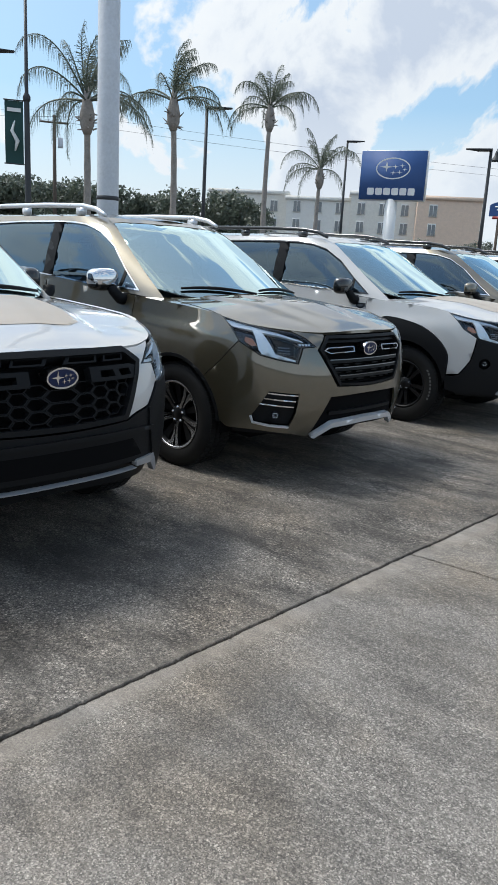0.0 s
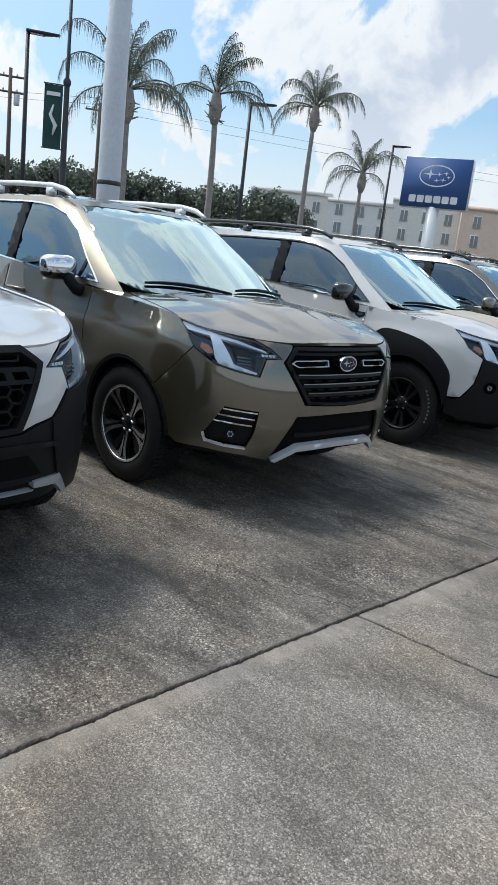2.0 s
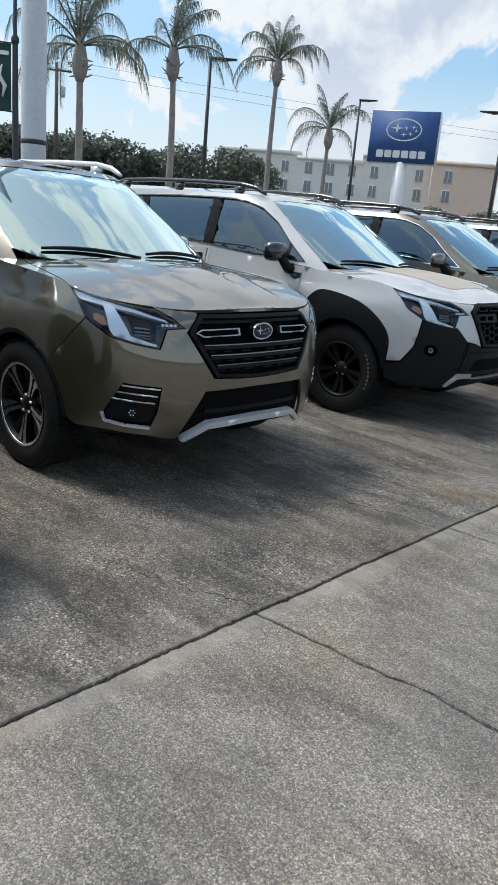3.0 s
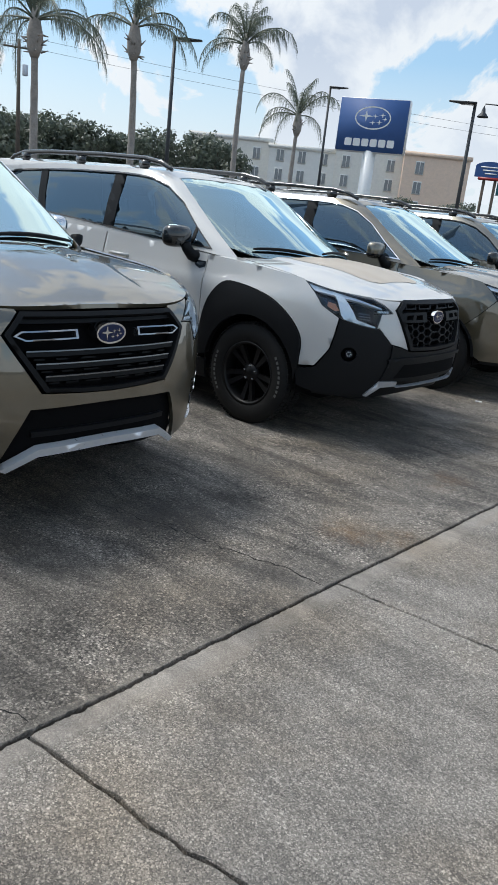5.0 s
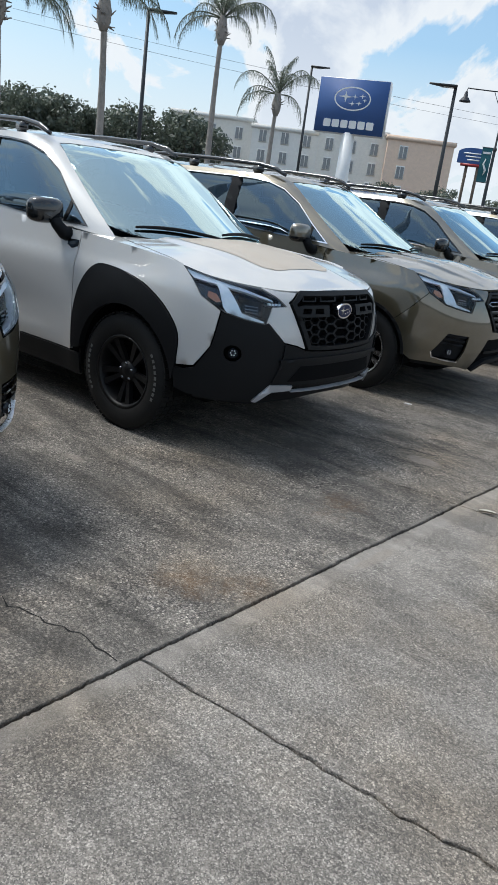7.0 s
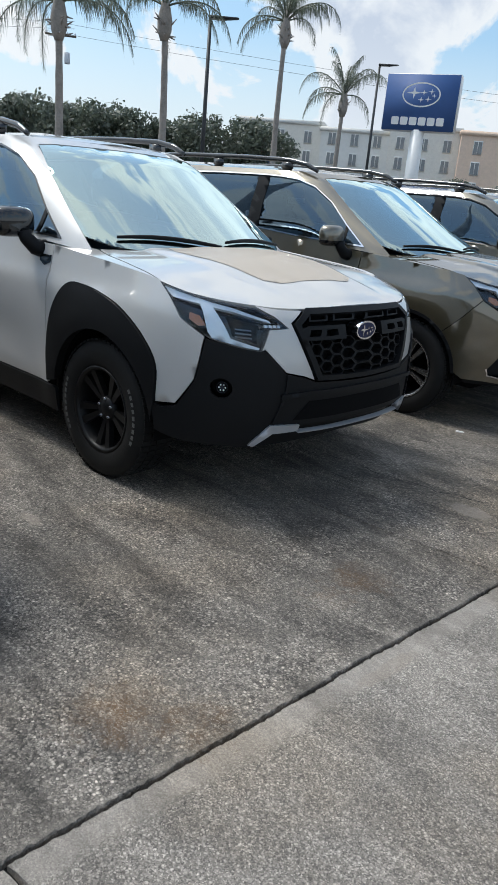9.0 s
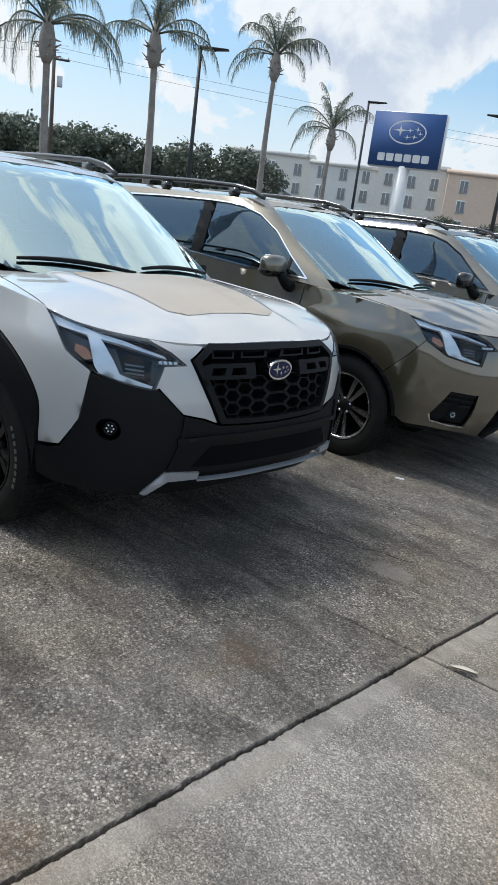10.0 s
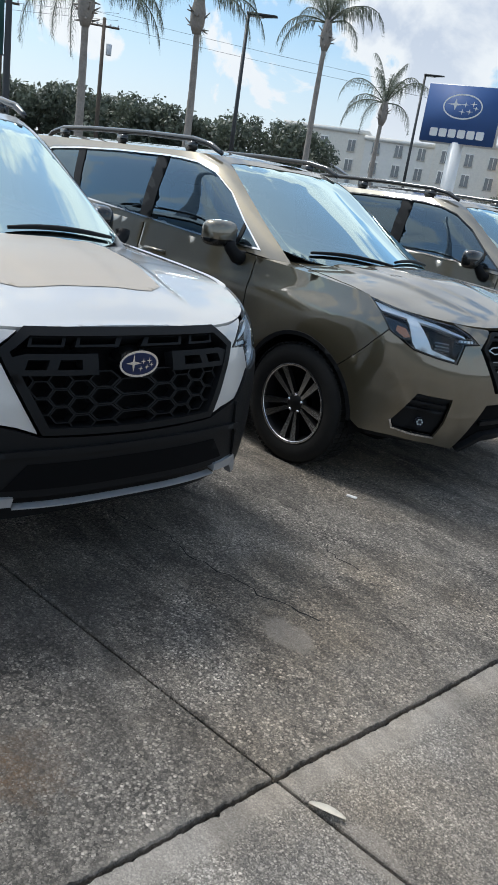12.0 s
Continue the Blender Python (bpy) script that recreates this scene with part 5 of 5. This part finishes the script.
def banner_lamp(x, y, h, turn, cloth, label, bell=True):
    p = root("street_lamp", label, "street lamp", (x, y, 0), turn)
    bm = bmesh.new()
    tube(bm, [(0, 0, -0.03), (0, 0, 1.0), (0, 0, h * 0.62), (0, 0, h * 0.63), (0, 0, h)], [0.2, 0.15, 0.11, 0.08, 0.06], 12)
    lathe(bm, [(0.13, h * 0.62), (0.16, h * 0.625), (0.16, h * 0.635), (0.1, h * 0.645)], 12, "z")
    lathe(bm, [(0.05, h), (0.1, h + 0.1), (0.02, h + 0.5), (0.001, h + 0.62)], 10, "z")
    part("shaft", bm, DARK_METAL, p)
    if bell:
        bm = bmesh.new()
        tube(bm, [(0.5, 0, h - 0.2), (0, 0, h - 0.22), (-1.5, 0, h - 0.2), (-2.9, 0, h - 0.15), (-2.95, 0, h - 0.4)], 0.045, 8)
        tube(bm, [(0, 0, h - 1.4), (-0.5, 0, h - 1.0), (-0.9, 0, h - 0.25)], 0.025, 6)
        arm = part("arm", bm, DARK_METAL, p)
        bm = bmesh.new()
        lathe(bm, [(0.05, h - 0.35), (0.12, h - 0.5), (0.16, h - 0.75), (0.42, h - 1.05), (0.44, h - 1.12), (0.38, h - 1.1), (0.001, h - 0.9)], 16, "z", (-2.95, 0, 0))
        part("bell_shade", bm, DARK_METAL, arm)
    zb = h * (0.42 if bell else 0.41)
    bm = bmesh.new()
    n = 10
    rows = []
    for k in range(n + 1):
        z = zb + 2.5 * k / n
        rows.append([bm.verts.new((-0.15 - 0.75 * q, 0.06 * math.sin(k * 0.7 + q * 2), z)) for q in (0, 0.5, 1)])
    for a, b in zip(rows[:-1], rows[1:]):
        for q in range(2):
            bm.faces.new((a[q], a[q + 1], b[q + 1], b[q]))
    bn = part("banner", bm, cloth, p, "printed cloth banner")
    for z in (zb - 0.02, zb + 2.52):
        bm = bmesh.new()
        tube(bm, [(0, 0, z), (-0.95, 0, z)], 0.025, 6)
        part("banner_rod", bm, DARK_METAL, p)
    bm = bmesh.new()
    tube(bm, [(-0.5, -0.08, zb + 0.5), (-0.4, -0.08, zb + 0.9), (-0.62, -0.08, zb + 1.3), (-0.5, -0.08, zb + 1.7)], [0.03, 0.09, 0.07, 0.03], 6)
    part("banner_mark", bm, SIGN_WHITE, bn)
    bm = bmesh.new()
    box(bm, -0.8, -0.25, -0.09, -0.07, zb + 2.05, zb + 2.2)
    part("banner_mark", bm, SIGN_WHITE, bn, smooth=False)


def dealer_sign(x, y, z, turn):
    p = root("pylon_sign", "blue pylon sign with white oval and wordmark on white post", "sign", (x, y, 0), turn)
    W, H, D = 4.55, 3.25, 0.7
    bm = bmesh.new()
    box(bm, -W / 2, W / 2, 0, D, z - H / 2, z + H / 2, 0.05)
    part("cabinet", bm, SIGN_WHITE, p)
    bm = bmesh.new()
    box(bm, -W / 2 + 0.04, W / 2 - 0.04, -0.03, 0.02, z - H / 2 + 0.04, z + H / 2 - 0.04, 0.015)
    f = part("sign_face", bm, SIGN_BLUE, p, "blue sign face")
    bm = bmesh.new()
    cz = z + 0.45
    n = 40
    outer = [bm.verts.new((1.18 * math.cos(k * math.tau / n), -0.045, cz + 0.70 * math.sin(k * math.tau / n))) for k in range(n)]
    inner = [bm.verts.new((1.10 * math.cos(k * math.tau / n), -0.045, cz + 0.62 * math.sin(k * math.tau / n))) for k in range(n)]
    for k in range(n):
        bm.faces.new((outer[k], outer[(k + 1) % n], inner[(k + 1) % n], inner[k]))
    part("oval_ring", bm, SIGN_WHITE, f, smooth=False)
    for sx_, sz_, r in ((-0.45, 0.10, 0.42), (0.15, 0.12, 0.2), (0.62, 0.18, 0.2), (0.02, -0.28, 0.2), (0.45, -0.24, 0.2), (0.8, -0.05, 0.17)):
        bm = bmesh.new()
        vs = []
        for k in range(8):
            q = r if k % 2 == 0 else r * 0.24
            vs.append(bm.verts.new((sx_ + math.cos(k * math.pi / 4) * q * 1.15, -0.05, cz + sz_ + math.sin(k * math.pi / 4) * q * 0.8)))
        bm.faces.new(vs)
        part("oval_mark", bm, SIGN_WHITE, f, smooth=False)
    for k in range(6):
        bm = bmesh.new()
        x0 = -1.66 + k * 0.56
        box(bm, x0, x0 + 0.46, -0.06, -0.03, z - 1.28, z - 0.82, 0.04)
        part("wordmark_block", bm, SIGN_WHITE, f, smooth=False)
    bm = bmesh.new()
    tube(bm, [(0, D / 2, -0.03), (0, D / 2, z - H / 2 + 0.1)], 0.42, 20)
    part("post", bm, SIGN_WHITE, p)


def hotel_sign(x, y, z, turn):
    p = root("roadside_sign", "blue arched roadside sign with a red band on two posts", "sign", (x, y, 0), turn)
    bm = bmesh.new()
    n = 16
    top = [(-1.7, z - 0.7)] + [(1.7 * -math.cos(math.pi * k / n), z + 0.35 + 0.55 * math.sin(math.pi * k / n)) for k in range(n + 1)] + [(1.7, z - 0.7)]
    a = [bm.verts.new((px, -0.3, pz)) for px, pz in top]
    b = [bm.verts.new((px, 0.3, pz)) for px, pz in top]
    bm.faces.new(a)
    bm.faces.new(b[::-1])
    for k in range(len(a)):
        bm.faces.new((a[k], b[k], b[(k + 1) % len(a)], a[(k + 1) % len(a)]))
    f = part("sign_face", bm, SIGN_BLUE, p, smooth=False)
    bm = bmesh.new()
    box(bm, -1.3, 1.3, -0.34, 0.34, z - 1.0, z - 0.72, 0.05)
    part("red_band", bm, SIGN_RED, p)
    for k in range(3):
        bm = bmesh.new()
        box(bm, -1.15 + 0.25 * k, 1.15 - 0.25 * k, -0.36, -0.3, z + 0.25 - 0.33 * k, z + 0.38 - 0.33 * k, 0.02)
        part("writing_bar", bm, SIGN_WHITE, f)
    for q in (-0.6, 0.6):
        bm = bmesh.new()
        tube(bm, [(q, 0, -0.03), (q, 0, z - 0.9)], 0.16, 12)
        part("post", bm, WOOD, p)


WIND = Vector((0.35, 0.35, 0.0))


def palm(x, y, h, seed, spread, sparse=1.0, lean=0.0):
    r = random.Random(seed)
    p = root("palm_tree", "tall queen palm with a slim grey trunk and drooping feathery fronds", "palm tree", (x, y, 0), r.uniform(0, 360), "palms along the road")
    bm = bmesh.new()
    pts, rad = [], []
    for k in range(13):
        t = k / 12
        pts.append((lean * t * t, 0.12 * math.sin(t * 3), h * t - 0.03))
        rad.append(0.21 - 0.085 * t + 0.012 * (k % 2))
    tube(bm, pts, rad, 12)
    part("trunk", bm, BARK, p, "ringed grey trunk")
    bm = bmesh.new()
    tube(bm, [(lean, 0, h - 0.5), (lean, 0, h - 0.1), (lean, 0, h + 0.35), (lean, 0, h + 1.0), (lean, 0, h + 1.5)], [0.17, 0.32, 0.34, 0.20, 0.1], 10)
    for k in range(14):
        a = r.uniform(0, math.tau)
        z = h + r.uniform(-0.3, 0.5)
        tube(bm, [(lean + 0.25 * math.cos(a), 0.25 * math.sin(a), z), (lean + 0.55 * math.cos(a), 0.55 * math.sin(a), z + r.uniform(-0.1, 0.3))], [0.05, 0.02], 5)
    part("boot", bm, BARK, p, "fibrous boot of old leaf bases")
    count = int(21 * sparse)
    for i in range(count):
        spear = i < count * 0.36            # the young fronds stand in a tuft, the old ones arch over and hang
        a = i * 2.39996 + r.uniform(-0.3, 0.3)
        up = r.uniform(1.15, 1.50) if spear else r.choice((1.0, 0.75, 0.55, 0.30)) + r.uniform(-0.12, 0.12)
        L = spread * (r.uniform(0.62, 0.82) if spear else r.uniform(0.85, 1.08))
        fall = 0.10 if spear else 0.30
        bm = bmesh.new()
        q, d = Vector((lean, 0, h + 0.9)), Vector((math.cos(a) * math.cos(up), math.sin(a) * math.cos(up), math.sin(up)))
        rach = [q.copy()]
        n = 24
        for k in range(n):
            t = k / n
            d = (d + WIND * (0.02 + 0.05 * t) + Vector((0, 0, -0.035 - fall * t * t))).normalized()
            q = q + d * (L / n)
            rach.append(q.copy())
        tube(bm, rach, [0.042 * (1 - k / (n + 1)) + 0.008 for k in range(n + 1)], 4, cap=False)
        for k in range(4, n):
            t = k / n
            dd = (rach[k + 1] - rach[k]).normalized()
            side = dd.cross(Vector((0, 0, 1)))
            side = side.normalized() if side.length > 0.05 else Vector((math.sin(a), -math.cos(a), 0))
            for sg in (1, -1):
                for j in range(3):
                    ll = (0.70 + 0.42 * math.sin(math.pi * t)) * r.uniform(0.65, 1.1) * (1.0 - 0.35 * t)
                    o = rach[k] + dd * (L / n) * j / 3
                    w1 = side * sg * r.uniform(0.15, 0.55) + dd * 0.55 + Vector((0, 0, r.uniform(-0.55, 0.05)))
                    m1 = o + w1.normalized() * ll * 0.36
                    tip = m1 + (w1.normalized() * 0.22 + WIND * 0.25 + Vector((0, 0, -1.0))).normalized() * ll * 0.72
                    wv = dd * 0.013
                    v = [bm.verts.new(c) for c in (o - wv, o + wv, m1 + wv, m1 - wv, tip)]
                    bm.faces.new((v[0], v[1], v[2], v[3]))
                    bm.faces.new((v[3], v[2], v[4]))
        part("frond", bm, FROND_HAZED, p, smooth=False)


def leaf_tree(seed, h, wide):
    r = random.Random(seed)
    p = root("broadleaf_tree", "dark green broadleaf tree with a dense uneven crown", "tree", (0, 0, 0), 0, "tree line")
    bm = bmesh.new()
    tube(bm, [(0, 0, -0.04), (0.1, 0, h * 0.25), (0.0, 0.1, h * 0.5)], [0.35, 0.26, 0.16], 8)
    tips = []
    for k in range(9):
        a = k * 2.4
        z0 = h * r.uniform(0.2, 0.45)
        e = Vector((math.cos(a) * wide * r.uniform(0.3, 0.75), math.sin(a) * wide * r.uniform(0.3, 0.75), h * r.uniform(0.5, 0.85)))
        tube(bm, [(0, 0, z0), tuple(e * 0.5 + Vector((0, 0, z0 * 0.5))), tuple(e)], [0.13, 0.08, 0.03], 5)
        tips.append(e)
    part("trunk", bm, TREE_BARK, p)
    bm = bmesh.new()
    blobs = [(t, r.uniform(0.22, 0.38) * wide) for t in tips] + [(Vector((r.uniform(-0.8, 0.8) * wide, r.uniform(-0.8, 0.8) * wide, h * r.uniform(0.15, 0.95))), r.uniform(0.15, 0.33) * wide) for _ in range(22)]
    for c, rad in blobs:
        for k in range(int(150 * rad)):
            d = Vector((r.gauss(0, 1), r.gauss(0, 1), r.gauss(0, 0.8))).normalized()
            o = c + d * rad * r.uniform(0.55, 1.1)
            if o.z < 0.2:
                continue
            u = Vector((r.gauss(0, 1), r.gauss(0, 1), r.gauss(0, 1))).normalized()
            w = u.cross(d + Vector((0.01, 0.3, 0))).normalized()
            s = r.uniform(0.12, 0.30)
            bm.faces.new([bm.verts.new(o + u * s), bm.verts.new(o + w * s * 0.55), bm.verts.new(o - u * s), bm.verts.new(o - w * s * 0.55)])
    part("crown", bm, LEAF_HAZED, p, smooth=False)
    return p


thick_pole(-6.15, 5.78)
lot_lamp(-32.7, 32.1, 10.0, 47)
lot_lamp(-40.7, 56.7, 12.2, 37)
lot_lamp(-20.9, 44.8, 8.75, 207)
lot_lamp(-34.8, 19.2, 10.6, 63)
utility_pole(-57.5, 37.5, 12.6, 58)
utility_pole(-56.5, 28.9, 13.2, 60, 2)
banner_lamp(-28.6, 17.9, 12.0, 60, GREEN_CLOTH, "dark street lamp pole carrying a dark green banner", bell=False)
banner_lamp(-25.4, 61.2, 11.5, 25, TEAL, "dark street lamp with bell shade, long arm and teal banner")
dealer_sign(-28.2, 45.4, 7.62, 22)
hotel_sign(-37.9, 83.5, 8.6, 24)
palm(-28.7, 21.0, 7.1, 1, 4.4)
palm(-29.5, 26.8, 8.2, 2, 3.9, 0.7)
palm(-33.8, 38.8, 10.3, 3, 3.9)
palm(-36.6, 48.0, 7.7, 4, 4.3, 0.9)
palm(-35.2, 14.6, 7.6, 5, 3.9)

# the far wood
protos = [leaf_tree(21, 7.5, 4.2), leaf_tree(22, 8.5, 4.6), leaf_tree(23, 6.5, 3.8)]
rt = random.Random(8)
spots = [(-82 + 22 * (k / 25) + rt.uniform(-3, 3), 18 + 43 * (k / 25) + rt.uniform(-2, 2), rt.uniform(0, 360)) for k in range(26)]
for i, (x, y, a) in enumerate(spots):
    if i < 3:
        protos[i].matrix_basis = pose(x, y, -0.03, 0, 0, a)
    else:
        copy_thing(protos[i % 3], pose(x, y, -0.03, 0, 0, a))
for x, y in ((-45, 78), (-38, 77), (-33, 80), (-27, 90), (-22, 92), (-17, 95), (-10, 97)):
    t = copy_thing(protos[rt.randrange(3)], pose(x, y, -0.03, 0, 0, rt.uniform(0, 360)))
    t.scale = (0.55, 0.55, 0.55)


def hotel(x, y, turn):
    b = root("hotel_building", "long four-storey cream stucco building with an apricot end wing", "building", (x, y, 0), turn)
    # along x: cream block, stepped bay, apricot wing
    blocks = (("wall", -20.5, -8.0, 0.0, 12.0, CREAM), ("wall", -8.0, 2.0, -1.2, 11.3, PALE), ("wall", 2.0, 12.0, -2.5, 12.3, CREAM), ("wall", 12.0, 21.5, -4.5, 11.9, PINK))
    for nm, x0, x1, y0, h, mat in blocks:
        bm = bmesh.new()
        box(bm, x0, x1, y0, y0 + 14, -0.04, h, 0.0)
        w = part(nm, bm, mat, b, smooth=False)
        bm = bmesh.new()
        box(bm, x0 - 0.25, x1 + 0.25, y0 - 0.25, y0 + 14.2, h - 0.05, h + 0.55, 0.05)
        part("cornice", bm, PALE if mat != PINK else PINK, b)
        k = int((x1 - x0 - 1) // 3.0)
        for i in range(k):
            if mat == PINK and i > 0:
                continue
            cx = x0 + (x1 - x0) * (i + 0.5) / k
            for fl in range(4):
                z = 1.2 + fl * 2.75
                wd = root_child("window", b)
                bm = bmesh.new()
                box(bm, cx - 0.62, cx + 0.62, y0 - 0.10, y0 + 0.05, z - 0.1, z + 1.75, 0.02)
                part("frame", bm, PALE, wd)
                for q in (-0.29, 0.29):
                    bm = bmesh.new()
                    box(bm, cx + q - 0.24, cx + q + 0.24, y0 - 0.12, y0 - 0.06, z + 0.05, z + 1.6, 0.0)
                    part("pane", bm, PANE, wd, smooth=False)
        # the side that shows
        if mat == PINK:
            for fl in range(4):
                bm = bmesh.new()
                box(bm, x1 - 0.02, x1 + 0.1, y0 + 6.4, y0 + 7.8, 1.2 + fl * 2.75, 2.9 + fl * 2.75, 0.02)
                part("window", bm, PANE, b)
    g = root("small_pavilion", "small white gabled pavilion with a dark sign panel", "building", (-64.5, 68.0, 0), turn)
    bm = bmesh.new()
    vs = [bm.verts.new(c) for c in ((-4, 0, -0.04), (4, 0, -0.04), (4, 0, 5.2), (0, 0, 7.0), (-4, 0, 5.2), (-4, 6, -0.04), (4, 6, -0.04), (4, 6, 5.2), (0, 6, 7.0), (-4, 6, 5.2))]
    for f in ((0, 1, 2, 3, 4), (9, 8, 7, 6, 5), (1, 6, 7, 2), (0, 4, 9, 5)):
        bm.faces.new([vs[i] for i in f])
    part("wall", bm, PALE, g, smooth=False)
    for sg in (1, -1):
        bm = bmesh.new()
        box(bm, -0.2, 4.7, -0.4, 6.4, 0.0, 0.18, 0.03, Matrix.Translation((0, 0, 7.05)) @ Matrix.Diagonal((sg, 1, 1, 1)) @ Matrix.Rotation(math.atan(1.8 / 4), 4, "Y"))
        part("roof", bm, GALV, g)
    bm = bmesh.new()
    box(bm, -1.6, 1.6, -0.15, 0.0, 4.6, 5.5, 0.03)
    part("sign_panel", bm, SIGN_BLUE, g)


def root_child(name, parent):
    ob = new(name)
    ob.parent = parent
    return ob


hotel(-73.0, 98.5, 36.7)


def cable(p, q, sag, label):
    bm = bmesh.new()
    a, b = Vector(p), Vector(q)
    tube(bm, [tuple(a.lerp(b, k / 24) - Vector((0, 0, sag * 4 * (k / 24) * (1 - k / 24)))) for k in range(25)], 0.012, 5)
    tagged(part("power_line", bm, DARK_METAL, None), label, "cable", "power lines")


for dz in (0.0, 0.5):
    cable((-58.4, 36.8, 13.0 - dz * 1.5), (-5, 110, 12.0 - dz), 1.2, "thin dark overhead power line between poles")
    cable((-56.6, 38.2, 13.0 - dz), (-90, -5, 13.0 - dz), 1.0, "thin dark overhead power line between poles")

# small litter on the concrete
for x, y, a in ((-1.30, 8.60, 20),):
    bm = bmesh.new()
    box(bm, -0.03, 0.03, -0.012, 0.012, 0.0, 0.008, 0.003)
    ob = part("litter", bm, PAPER, None, smooth=False)
    ob.matrix_basis = pose(x, y, 0, 0, 0, a)
    tagged(ob, "small pale scrap of litter on the concrete", "litter")


def dry_leaf(x, y, turn):
    bm = bmesh.new()
    n = 9
    rows = []
    for k in range(n):
        t = k / (n - 1)
        w = 0.012 * math.sin(math.pi * (0.06 + 0.9 * t)) ** 0.8
        rows.append([bm.verts.new((0.10 * (t - 0.5), q * w, 0.002 + 0.012 * abs(q) + 0.006 * math.sin(t * 3))) for q in (-1, 0, 1)])
    for p, q in zip(rows[:-1], rows[1:]):
        for i in range(2):
            bm.faces.new((p[i], q[i], q[i + 1], p[i + 1]))
    ob = part("dry_leaf", bm, DRY, None)
    ob.matrix_basis = pose(x, y, 0, 0, 0, turn)
    tagged(ob, "pale dry curled leaf lying beside the joint", "leaf")


DRY = plain("dry_leaf", (0.58, 0.53, 0.44), 0.8)
dry_leaf(0.16, 6.915, 25)
